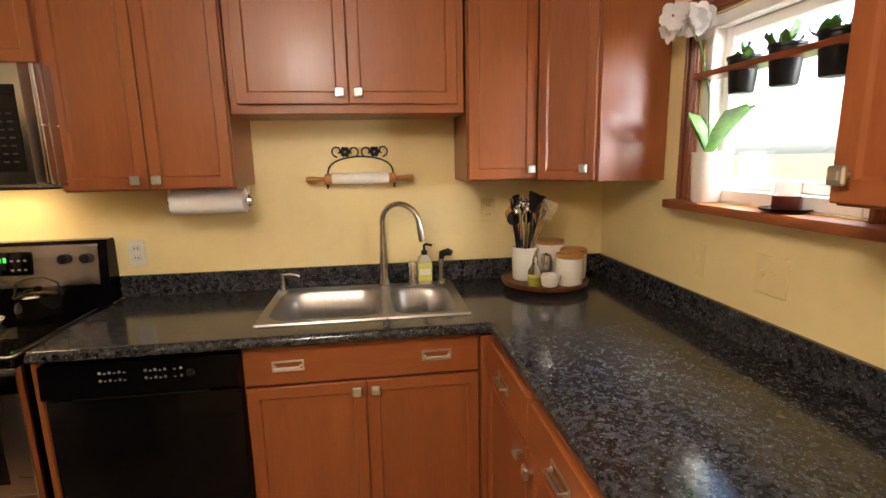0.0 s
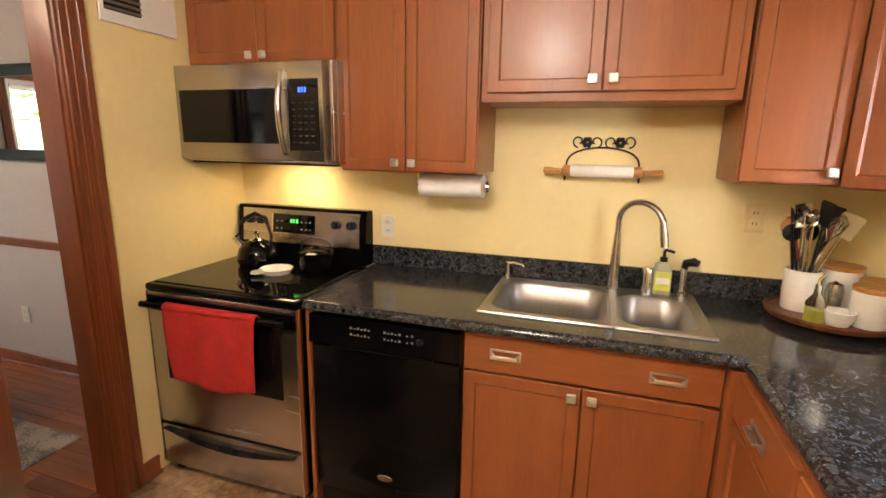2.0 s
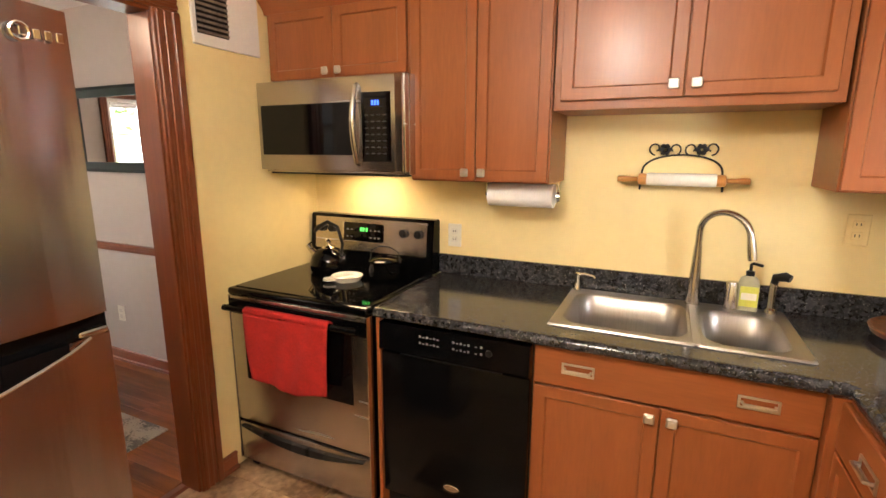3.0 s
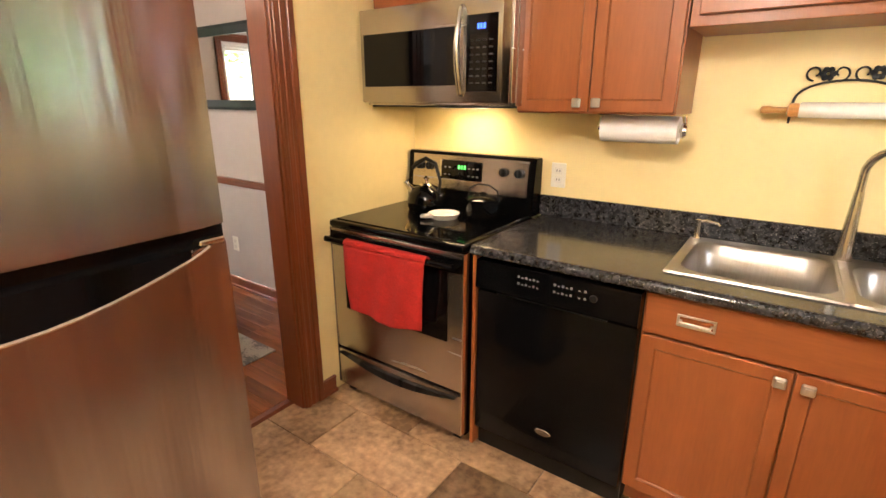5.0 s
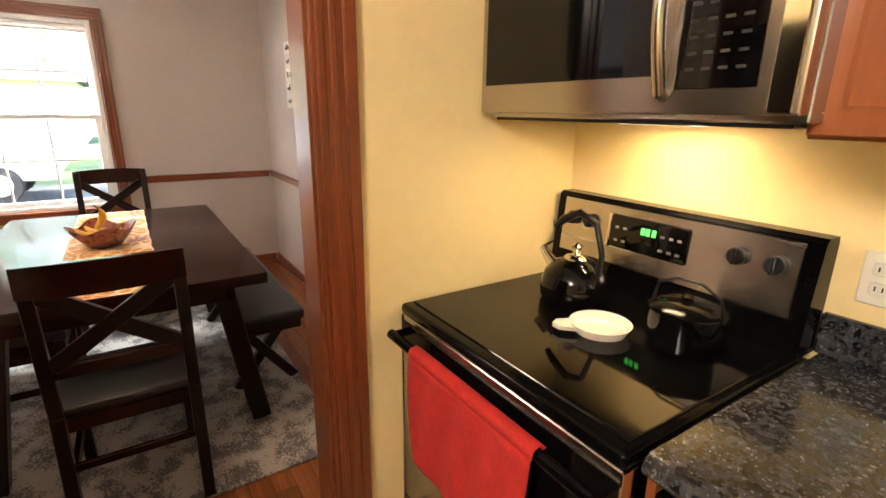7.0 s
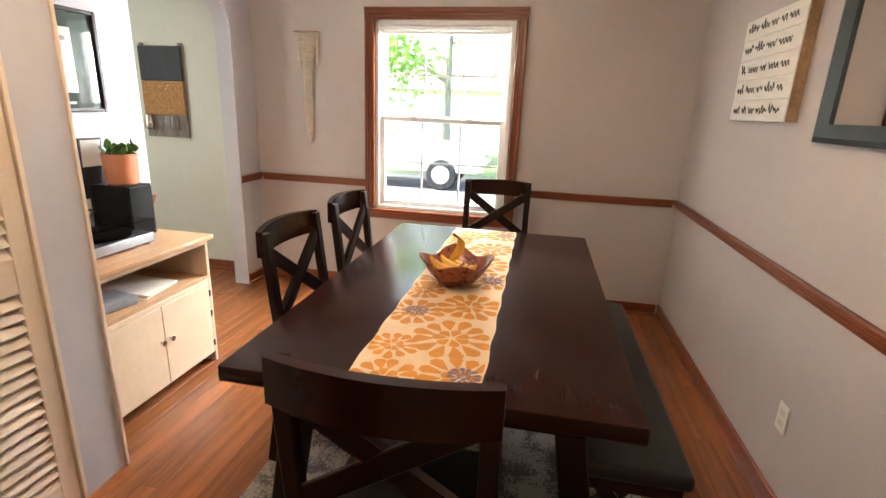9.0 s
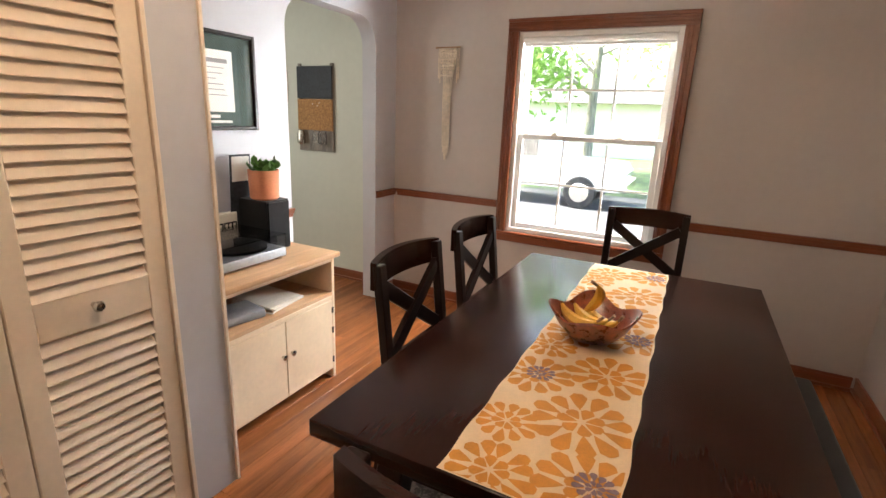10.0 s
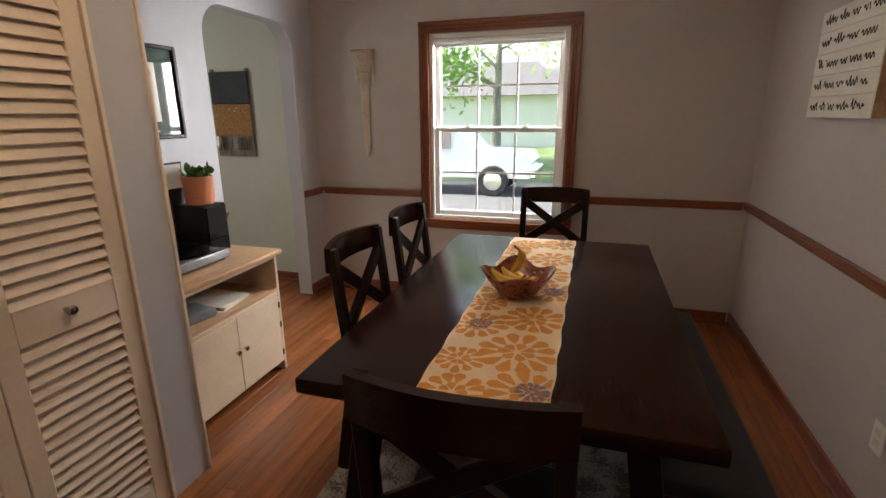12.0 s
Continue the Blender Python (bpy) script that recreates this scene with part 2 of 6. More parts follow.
FLOWER = material("white_orchid_petal", (0.82, 0.80, 0.80), 0.6, var=0.03, scale=20)
CORK = material("cork_board", (0.48, 0.25, 0.10), 0.9, var=0.2, scale=60, bump=0.5, bump_scale=200)
CHALK = material("dark_chalkboard", (0.022, 0.025, 0.032), 0.6, var=0.3, scale=6, rough_var=0.2)
GREYWOOD = material("weathered_grey_wood", (0.28, 0.24, 0.20), 0.7, var=0.2, scale=6, stretch=(4, 4, 0.6), bump=0.2)
GREENMAT = material("dark_green_mat_board", (0.03, 0.06, 0.045), 0.7, var=0.08, scale=30)
DOCUMENT = material("cream_document_paper", (0.78, 0.74, 0.68), 0.8, var=0.02, scale=20)
INK = material("dark_ink", (0.05, 0.045, 0.04), 0.8, var=0.1, scale=30)
SIGNWHITE = material("whitewashed_board", (0.80, 0.76, 0.68), 0.7, var=0.05, scale=12, stretch=(0.6, 5, 5), bump=0.15)
SIGNSIDE = material("raw_board_edge", (0.42, 0.26, 0.14), 0.7, var=0.2, scale=12, bump=0.15)
TEALBLACK = material("dark_teal_frame", (0.014, 0.022, 0.024), 0.4, var=0.2, scale=10, bump=0.1, spec=0.25)
MACRAME = material("cotton_cord", (0.80, 0.69, 0.56), 0.95, var=0.08, scale=40, bump=0.5, bump_scale=300)
MIRROR = material("mirror_silver", (0.90, 0.90, 0.89), 0.01, 1.0, var=0.0, scale=2, rough_var=0.0)
GLASS = glass_material("clear_glass")
SMOKE = glass_material("smoked_acrylic", (0.86, 0.86, 0.88))
LIME = material("yellow_green_soap", (0.62, 0.62, 0.10), 0.35, var=0.05, scale=10)
REDPLASTIC = material("red_silicone", (0.40, 0.02, 0.015), 0.4, var=0.1, scale=20)
WAX = material("dark_red_wax", (0.18, 0.02, 0.015), 0.4, var=0.1, scale=20)
GREENLED = glow_material("green_clock_digits", (0.10, 0.9, 0.15), 0.08)
BLUELED = glow_material("blue_clock_digits", (0.03, 0.10, 1.0), 0.35)
LAMPWHITE = glow_material("lit_lamp_diffuser", (1.0, 0.84, 0.62), 1.3)
GRASS = material("lawn_grass", (0.10, 0.16, 0.04), 0.9, var=0.3, scale=1.2, bump=0.8, bump_scale=40)
ASPHALT = material("grey_asphalt", (0.10, 0.10, 0.10), 0.9, var=0.15, scale=3, bump=0.4, bump_scale=90)
BARK = material("grey_bark", (0.40, 0.36, 0.31), 0.9, var=0.25, scale=5, stretch=(4, 4, 0.6), bump=0.8, bump_scale=16)
TREELEAF = leaf_material("tree_leaf_green", (0.12, 0.19, 0.055))
CARPAINT = material("silver_car_paint", (0.62, 0.63, 0.65), 0.25, 0.3, var=0.03, scale=4, coat=0.5)
RUBBER = material("black_rubber", (0.02, 0.02, 0.02), 0.7, var=0.2, scale=20)


# ---- mesh helpers ----
def box(bm, x0, x1, y0, y1, z0, z1, bevel=0.0, seg=1):
    got = bmesh.ops.create_cube(bm, size=1.0)["verts"]
    for v in got:
        v.co = Vector((x0 + (v.co.x + 0.5) * (x1 - x0), y0 + (v.co.y + 0.5) * (y1 - y0), z0 + (v.co.z + 0.5) * (z1 - z0)))
    if bevel:
        edges = list({e for v in got for e in v.link_edges})
        bmesh.ops.bevel(bm, geom=edges, offset=bevel, segments=seg, affect="EDGES", profile=0.5)
    return bm


def lathe(bm, profile, steps=24, at=(0, 0, 0), m=None):
    """Turns (radius, height) pairs round the upright axis."""
    rings = []
    for r, z in profile:
        ring = []
        for i in range(steps):
            a = 2 * math.pi * i / steps
            co = Vector((r * math.cos(a), r * math.sin(a), z))
            co = m @ co if m else co
            ring.append(bm.verts.new(co + Vector(at)))
        rings.append(ring)
    for a, b in zip(rings, rings[1:]):
        for i in range(steps):
            j = (i + 1) % steps
            bm.faces.new((a[i], a[j], b[j], b[i]))
    if profile[0][0] > 1e-5:
        bm.faces.new(rings[0][::-1])
    if profile[-1][0] > 1e-5:
        bm.faces.new(rings[-1])
    return bm


def tube(bm, points, radius, steps=10):
    """A round bar along points; radius may be a list."""
    pts = [Vector(p) for p in points]
    rad = radius if isinstance(radius, (list, tuple)) else [radius] * len(pts)
    rings, up = [], Vector((0, 0, 1))
    for i, p in enumerate(pts):
        d = (pts[min(i + 1, len(pts) - 1)] - pts[max(i - 1, 0)]).normalized()
        side = d.cross(up if abs(d.dot(up)) < 0.95 else Vector((0, 1, 0))).normalized()
        if rings:
            side = (last - d * last.dot(d)).normalized()
        last, other = side, d.cross(side)
        rings.append([bm.verts.new(p + rad[i] * (math.cos(2 * math.pi * k / steps) * side + math.sin(2 * math.pi * k / steps) * other)) for k in range(steps)])
    for a, b in zip(rings, rings[1:]):
        for k in range(steps):
            j = (k + 1) % steps
            bm.faces.new((a[k], a[j], b[j], b[k]))
    bm.faces.new(rings[0][::-1]), bm.faces.new(rings[-1])
    return bm


def beam(bm, a, b, w, d, side=(0, 1, 0), bevel=0.003):
    """A squared bar from a to b, w wide along side and d thick."""
    a, b = Vector(a), Vector(b)
    axis = (b - a).normalized()
    s = (Vector(side) - axis * Vector(side).dot(axis)).normalized()
    o = axis.cross(s)
    got = bmesh.ops.create_cube(bm, size=1.0)["verts"]
    mid, length = (a + b) / 2, (b - a).length
    for v in got:
        v.co = mid + axis * v.co.x * length + s * v.co.y * w + o * v.co.z * d
    if bevel:
        bmesh.ops.bevel(bm, geom=list({e for v in got for e in v.link_edges}), offset=bevel, segments=1, affect="EDGES")
    return bm


def prism(bm, outline, axis, lo, hi):
    """Pulls a flat outline of (u, v) pairs out along an axis. axis x: u=y v=z; y: u=x v=z; z: u=x v=y."""
    def at(u, v, w):
        return {"x": (w, u, v), "y": (u, w, v), "z": (u, v, w)}[axis]
    a = [bm.verts.new(at(u, v, lo)) for u, v in outline]
    b = [bm.verts.new(at(u, v, hi)) for u, v in outline]
    bm.faces.new(a), bm.faces.new(b[::-1])
    for i in range(len(a)):
        j = (i + 1) % len(a)
        bm.faces.new((a[j], a[i], b[i], b[j]))
    return bm


def mesh_of(name, bm, mat, smooth=None):
    bmesh.ops.recalc_face_normals(bm, faces=bm.faces[:])
    me = bpy.data.meshes.new(name)
    bm.to_mesh(me)
    bm.free()
    me.materials.append(mat)
    if smooth:
        me.shade_smooth()
        me.set_sharp_from_angle(angle=radians(smooth))
    return me


def part(name, bm, mat, parent, label="", smooth=35, at=None):
    ob = new(name, mesh_of(name, bm, mat, smooth))
    ob.parent = parent
    if at is not None:
        ob.matrix_basis = at
    return tagged(ob, label)


def thing(name, m, label, category, group=""):
    ob = new(name)
    ob.empty_display_size = 0.05
    ob.matrix_basis = m
    return tagged(ob, label, category, group)


def solid(name, bm, mat, label, category, smooth=35, at=None, kind="", group=""):
    ob = new(name, mesh_of(name, bm, mat, smooth))
    if at is not None:
        ob.matrix_basis = at
    return tagged(ob, label, category, group, kind)


def structure(name, bm, mat, label="", smooth=None):
    return tagged(new(name, mesh_of(name, bm, mat, smooth)), label, name.split("_")[0], kind="structure")


def B(*args, **kw):
    return box(bmesh.new(), *args, **kw)


def boxes(*rows, bevel=0.0):
    bm = bmesh.new()
    for r in rows:
        box(bm, *r, bevel=bevel)
    return bm


def text_part(name, words, size, mat, parent, m, label=""):
    """Built-in lettering turned into a thin mesh."""
    cu = bpy.data.curves.new(name, "FONT")
    cu.body, cu.size, cu.extrude, cu.align_x, cu.align_y = words, size, 0.0006, "CENTER", "CENTER"
    tmp = bpy.data.objects.new(name, cu)
    scene.collection.objects.link(tmp)
    me = bpy.data.meshes.new_from_object(tmp.evaluated_get(bpy.context.evaluated_depsgraph_get()))
    bpy.data.objects.remove(tmp)
    me.materials.clear()
    me.materials.append(mat)
    ob = new(name, me)
    ob.parent, ob.matrix_basis = parent, m
    return tagged(ob, label)


# ---- the shell of the rooms ----
XE, ZC = 3.05, 2.44
XW, YN, YS, YC = -3.56, -0.15, -3.42, -2.70
structure("wall_kitchen_north", B(-0.055, 3.17, 0, 0.12, 0, ZC), YELLOW, "yellow painted kitchen wall behind the sink")
structure("wall_kitchen_west", boxes((-0.055, 0, -0.90, 0, 0, ZC), (-0.055, 0, -1.86, -0.90, 2.06, ZC), (-0.055, 0, -3.8, -1.86, 0, ZC)), YELLOW, "yellow painted wall with the dining room doorway")
structure("wall_kitchen_east", boxes((XE, 3.17, -0.69, 0, 0, ZC), (XE, 3.17, -3.8, -1.34, 0, ZC), (XE, 3.17, -1.34, -0.69, 0, 1.35), (XE, 3.17, -1.34, -0.69, 1.95, ZC)), YELLOW, "yellow painted wall with a small window")
structure("wall_kitchen_south", B(-0.055, 3.17, -3.92, -3.8, 0, ZC), YELLOW, "plain yellow wall behind the walk")
structure("ceiling_kitchen", B(-0.055, 3.17, -3.92, 0.12, ZC, ZC + 0.1), CEIL, "white kitchen ceiling")
structure("wall_dining_east", boxes((-0.115, -0.055, -0.90, YN, 0, ZC), (-0.115, -0.055, -1.86, -0.90, 2.06, ZC), (-0.115, -0.055, YS, -1.86, 0, ZC)), GREIGE, "grey beige dining wall beside the doorway")
structure("wall_dining_north", B(XW - 0.12, -0.055, YN, -0.05, 0, ZC), GREIGE, "grey beige dining wall with mirror and sign")
structure("wall_dining_west", boxes((XW - 0.12, XW, -1.385, YN, 0, ZC), (XW - 0.12, XW, YS - 0.06, -2.415, 0, ZC), (XW - 0.12, XW, -2.415, -1.385, 0, 0.67), (XW - 0.12, XW, -2.415, -1.385, 2.065, ZC)), GREIGE, "grey beige dining wall with the window")
AX0, AX1, AZ, AR = -3.28, -2.375, 2.145, 0.19
bm = boxes((XW, AX0, YS - 0.12, YS, 0, ZC), (AX1, -0.115, YS - 0.12, YS, 0, ZC), (AX0, AX1, YS - 0.12, YS, AZ, ZC))
for cx, sx in ((AX0, 1), (AX1, -1)):
    arc = [(cx + sx * AR - sx * AR * math.cos(a), AZ - AR + AR * math.sin(a)) for a in (math.pi / 2 * k / 8 for k in range(9))]
    prism(bm, [(cx, AZ)] + arc, "y", YS - 0.12, YS)
structure("wall_dining_south", bm, PALE, "pale grey dining wall with an arched opening", smooth=30)
structure("wall_closet", boxes((-1.265, -1.075, YC - 0.10, YC, 0, ZC), (-0.195, -0.115, YC - 0.10, YC, 0, ZC), (-1.075, -0.195, YC - 0.10, YC, 2.04, ZC), (-1.265, -1.165, YS, YC - 0.10, 0, ZC)), PALE, "pale blue grey closet wall")
structure("ceiling_dining", B(XW - 0.12, -0.055, YS - 0.12, -0.05, ZC, ZC + 0.1), CEIL, "white dining room ceiling")
structure("wall_hall_west", B(XW - 0.12, XW, -5.3, YS - 0.06, 0, ZC), HALL, "pale sage hall wall")
structure("wall_hall_south", B(XW - 0.12, -1.2, -5.42, -5.3, 0, ZC), HALL, "pale sage hall wall at the end")
structure("wall_hall_east", B(-1.3, -1.2, -5.3, YS - 0.12, 0, ZC), HALL, "pale sage hall wall beside the closet")
structure("ceiling_hall", B(XW - 0.12, -1.2, -5.42, YS - 0.12, ZC, ZC + 0.1), CEIL, "white hall ceiling")
floor_kitchen = structure("floor_kitchen", B(-0.115, 3.17, -3.92, 0.12, -0.12, -0.008), GROUT, "tan slate tile kitchen floor")
floor_dining = structure("floor_dining", boxes((XW - 0.12, -0.115, YS - 0.12, -0.05, -0.12, -0.012), (XW - 0.12, -1.2, -5.42, YS - 0.12, -0.12, -0.012)), SUBFLOOR, "glossy red oak plank floor")

# doorway lining and casings
bm = boxes((-0.118, 0.003, -0.914, -0.897, 0, 2.046), (-0.118, 0.003, -1.863, -1.846, 0, 2.046), (-0.118, 0.003, -1.863, -0.897, 2.047, 2.063), bevel=0.002)
structure("door_lining", bm, TRIM, "red brown stained doorway lining")


def casing(bm, axis, face, out, u0, u1, v0, v1, along):
    """A moulded strip on a wall: a body, a raised back band and a bead. along: v (upright) or u (level)."""
    t = 0.018 * out
    def put(a0, a1, b0, b1, d):
        lo, hi = sorted((face, face + d))
        if axis == "x":
            box(bm, lo, hi, a0, a1, b0, b1, bevel=0.003)
        else:
            box(bm, a0, a1, lo, hi, b0, b1, bevel=0.003)
    put(u0, u1, v0, v1, t)
    if along == "v":
        w = u1 - u0
        put(u0 + 0.12 * w, u0 + 0.30 * w, v0, v1, t * 1.35)
        put(u0 + 0.42 * w, u0 + 0.58 * w, v0, v1, t * 1.2)
        put(u1 - 0.28 * w, u1, v0, v1, t * 1.6)
    else:
        w = v1 - v0
        put(u0, u1, v0 + 0.12 * w, v0 + 0.30 * w, t * 1.35)
        put(u0, u1, v0 + 0.42 * w, v0 + 0.58 * w, t * 1.2)
        put(u0, u1, v1 - 0.28 * w, v1, t * 1.6)


bm = bmesh.new()
casing(bm, "x", 0.0, 1, -0.905, -0.795, 0, 2.06, "v")
casing(bm, "x", 0.0, 1, -1.940, -1.855, 0, 2.06, "v")
casing(bm, "x", 0.0, 1, -1.940, -0.795, 2.061, 2.145, "u")
structure("trim_kitchen_doorway", bm, TRIM, "dark stained moulded door casing")
bm = bmesh.new()
casing(bm, "x", -0.115, -1, -0.905, -0.795, 0, 2.06, "v")
casing(bm, "x", -0.115, -1, -1.940, -1.855, 0, 2.06, "v")
casing(bm, "x", -0.115, -1, -1.940, -0.795, 2.061, 2.145, "u")
structure("trim_dining_doorway", bm, TRIM, "dark stained moulded door casing")


def rail(bm, axis, face, out, u0, u1, z):
    for z0, z1, d in ((z - 0.028, z + 0.028, 0.014), (z - 0.006, z + 0.026, 0.024), (z + 0.012, z + 0.028, 0.032)):
        lo, hi = sorted((face, face + out * d))
        if axis == "x":
            box(bm, lo, hi, u0, u1, z0, z1, bevel=0.003)
        else:
            box(bm, u0, u1, lo, hi, z0, z1, bevel=0.003)


def skirting(bm, axis, face, out, u0, u1):
    for z0, z1, d in ((0, 0.085, 0.014), (0, 0.02, 0.028), (0.072, 0.088, 0.018)):
        lo, hi = sorted((face, face + out * d))
        if axis == "x":
            box(bm, lo, hi, u0, u1, z0, z1, bevel=0.003)
        else:
            box(bm, u0, u1, lo, hi, z0, z1, bevel=0.003)


RZ = 0.868
bm = bmesh.new()
rail(bm, "y", YN, -1, XW, -0.115, RZ)
structure("trim_chair_rail_north", bm, TRIM_X, "red brown stained chair rail")
bm = bmesh.new()
rail(bm, "x", XW, 1, -1.302, YN - 0.033, RZ)
rail(bm, "x", XW, 1, YS + 0.033, -2.498, RZ)
structure("trim_chair_rail_west", bm, TRIM_Y, "red brown stained chair rail")
bm = bmesh.new()
rail(bm, "y", YS, 1, XW + 0.001, AX0 - 0.002, RZ)
rail(bm, "y", YS, 1, AX1 + 0.002, -1.267, RZ)
structure("trim_chair_rail_south", bm, TRIM_X, "red brown stained chair rail")
bm = bmesh.new()
skirting(bm, "y", YN, -1, XW, -0.115)
skirting(bm, "y", YS, 1, XW + 0.03, AX0 - 0.002)
skirting(bm, "y", YS, 1, AX1 + 0.002, -1.295)
structure("baseboard_dining", bm, TRIM_X, "red brown stained baseboard")
bm = bmesh.new()
skirting(bm, "x", XW, 1, YS, YN - 0.03)
skirting(bm, "x", XW, 1, -5.3, YS - 0.121)
structure("baseboard_west", bm, TRIM_Y, "red brown stained baseboard")
bm = bmesh.new()
skirting(bm, "x", 0.0, 1, -0.794, -0.70)
structure("baseboard_kitchen", bm, TRIM_Y, "dark stained baseboard beside the range")
structure("trim_threshold", prism(bmesh.new(), [(-0.135, -0.004), (-0.125, 0.005), (-0.09, 0.007), (-0.075, -0.002)], "y", -1.86, -0.90), TRIM, "worn wooden floor threshold")


# ---- windows ----
def sash(parent, y0, y1, z0, z1, x, out):
    """One sash with a three by two grid."""
    s = part("sash", boxes((x - 0.018, x + 0.018, y0, y0 + 0.04, z0, z1), (x - 0.018, x + 0.018, y1 - 0.04, y1, z0, z1), (x - 0.018, x + 0.018, y0 + 0.04, y1 - 0.04, z0, z0 + 0.04), (x - 0.018, x + 0.018, y0 + 0.04, y1 - 0.04, z1 - 0.035, z1), bevel=0.003), WHITEPAINT, parent)
    bm = bmesh.new()
    for k in (1, 2):
        yy = y0 + 0.04 + (y1 - y0 - 0.08) * k / 3
        box(bm, x - 0.004, x + 0.004, yy - 0.007, yy + 0.007, z0 + 0.04, z1 - 0.035)
    zz = (z0 + z1) / 2
    box(bm, x - 0.0035, x + 0.0035, y0 + 0.04, y1 - 0.04, zz - 0.007, zz + 0.007)
    part("glazing_bars", bm, WHITEPAINT, s)
    pane = part("pane", B(x - 0.012, x - 0.009, y0 + 0.04, y1 - 0.04, z0 + 0.04, z1 - 0.035), GLASS, s, smooth=None)
    pane.visible_shadow = False
    return s


win = tagged(new("window_1"), "white double hung window with grids and stained casing", "window", kind="structure")
Y0, Y1, Z0, Z1 = -2.415, -1.385, 0.67, 2.065
part("window_frame", boxes((XW - 0.11, XW + 0.002, Y0, Y0 + 0.03, Z0, Z1), (XW - 0.11, XW + 0.002, Y1 - 0.03, Y1, Z0, Z1), (XW - 0.11, XW + 0.002, Y0 + 0.03, Y1 - 0.03, Z0, Z0 + 0.03), (XW - 0.11, XW + 0.002, Y0 + 0.03, Y1 - 0.03, Z1 - 0.03, Z1), bevel=0.002), WHITEPAINT, win)
sash(win, Y0 + 0.03, Y1 - 0.03, Z0 + 0.03, 1.39, XW - 0.04, 1)
sash(win, Y0 + 0.03, Y1 - 0.03, 1.36, Z1 - 0.03, XW - 0.078, 1)
for yy in (-2.12, -1.68):
    part("sash_lock", boxes((XW - 0.03, XW - 0.012, yy - 0.03, yy + 0.03, 1.39, 1.40), (XW - 0.028, XW - 0.016, yy - 0.012, yy + 0.02, 1.40, 1.412), bevel=0.002), WHITE, win)
bm = bmesh.new()
casing(bm, "x", XW, 1, Y0 - 0.08, Y0 - 0.001, Z0 - 0.001, 2.069, "v")
casing(bm, "x", XW, 1, Y1 + 0.001, Y1 + 0.08, Z0 - 0.001, 2.069, "v")
casing(bm, "x", XW, 1, Y0 - 0.08, Y1 + 0.08, 2.070, 2.150, "u")
part("casing", bm, TRIM, win, "red brown stained casing")
part("window_sill", boxes((XW, XW + 0.030, Y0 - 0.08, Y1 + 0.08, 0.646, 0.668), (XW, XW + 0.020, Y0 - 0.08, Y1 + 0.08, 0.592, 0.645), bevel=0.004), TRIM_Y, win, "stained sill and apron")
bm = tube(bmesh.new(), [(XW - 0.012, Y0 + 0.035, 2.012), (XW - 0.012, Y1 - 0.035, 2.012)], 0.022, 14)
box(bm, XW - 0.014, XW - 0.010, Y0 + 0.04, Y1 - 0.04, 1.985, 2.012)
box(bm, XW - 0.018, XW - 0.006, Y0 + 0.04, Y1 - 0.04, 1.974, 1.987, bevel=0.003)
solid("roller_blind", bm, WHITEPAINT, "white roller blind rolled up under the window head", "blind")

win2 = tagged(new("window_2"), "small white window above the counter with stained sill", "window", kind="structure")
Y0, Y1, Z0, Z1 = -1.34, -0.69, 1.35, 1.95
part("window_frame", boxes((3.055, 3.165, Y0, Y0 + 0.04, Z0, Z1), (3.055, 3.165, Y1 - 0.04, Y1, Z0, Z1), (3.055, 3.165, Y0 + 0.04, Y1 - 0.04, Z0, Z0 + 0.04), (3.055, 3.165, Y0 + 0.04, Y1 - 0.04, Z1 - 0.04, Z1), bevel=0.003), WHITEPAINT, win2)
part("sash", boxes((3.10, 3.13, Y0 + 0.04, Y0 + 0.075, Z0 + 0.04, Z1 - 0.04), (3.10, 3.13, Y1 - 0.075, Y1 - 0.04, Z0 + 0.04, Z1 - 0.04), (3.10, 3.13, Y0 + 0.075, Y1 - 0.075, Z0 + 0.04, Z0 + 0.075), (3.10, 3.13, Y0 + 0.075, Y1 - 0.075, Z1 - 0.075, Z1 - 0.04), bevel=0.003), WHITEPAINT, win2)
pane = part("pane", B(3.112, 3.116, Y0 + 0.075, Y1 - 0.075, Z0 + 0.075, Z1 - 0.075), GLASS, win2, smooth=None)
pane.visible_shadow = False
bm = bmesh.new()
casing(bm, "x", XE, -1, Y1 + 0.001, Y1 + 0.06, Z0 - 0.004, 1.954, "v")
casing(bm, "x", XE, -1, Y0 - 0.06, Y0 - 0.001, Z0 - 0.004, 1.954, "v")
casing(bm, "x", XE, -1, Y0 - 0.06, Y1 + 0.06, 1.955, 2.02, "u")
part("casing", bm, TRIM, win2, "red brown stained casing")
part("window_sill", B(2.965, 3.10, -1.47, -0.635, 1.316, 1.346, bevel=0.006, seg=2), CHERRY_H, win2, "stained wooden sill")


# ---- kitchen cabinets ----
def door_bm(w, h, t=0.02, rim=0.058, depth=0.008):
    """A framed door with a sunk panel; lies in x and z, front at y = -t."""
    bm = B(0, w, -t, 0, 0, h, bevel=0.0025)
    bm.faces.ensure_lookup_table()
    front = min(bm.faces, key=lambda f: f.calc_center_median().y)
    bmesh.ops.inset_region(bm, faces=[front], thickness=rim - 0.0025)
    bmesh.ops.inset_region(bm, faces=[front], thickness=0.008, depth=-depth)
    return bm


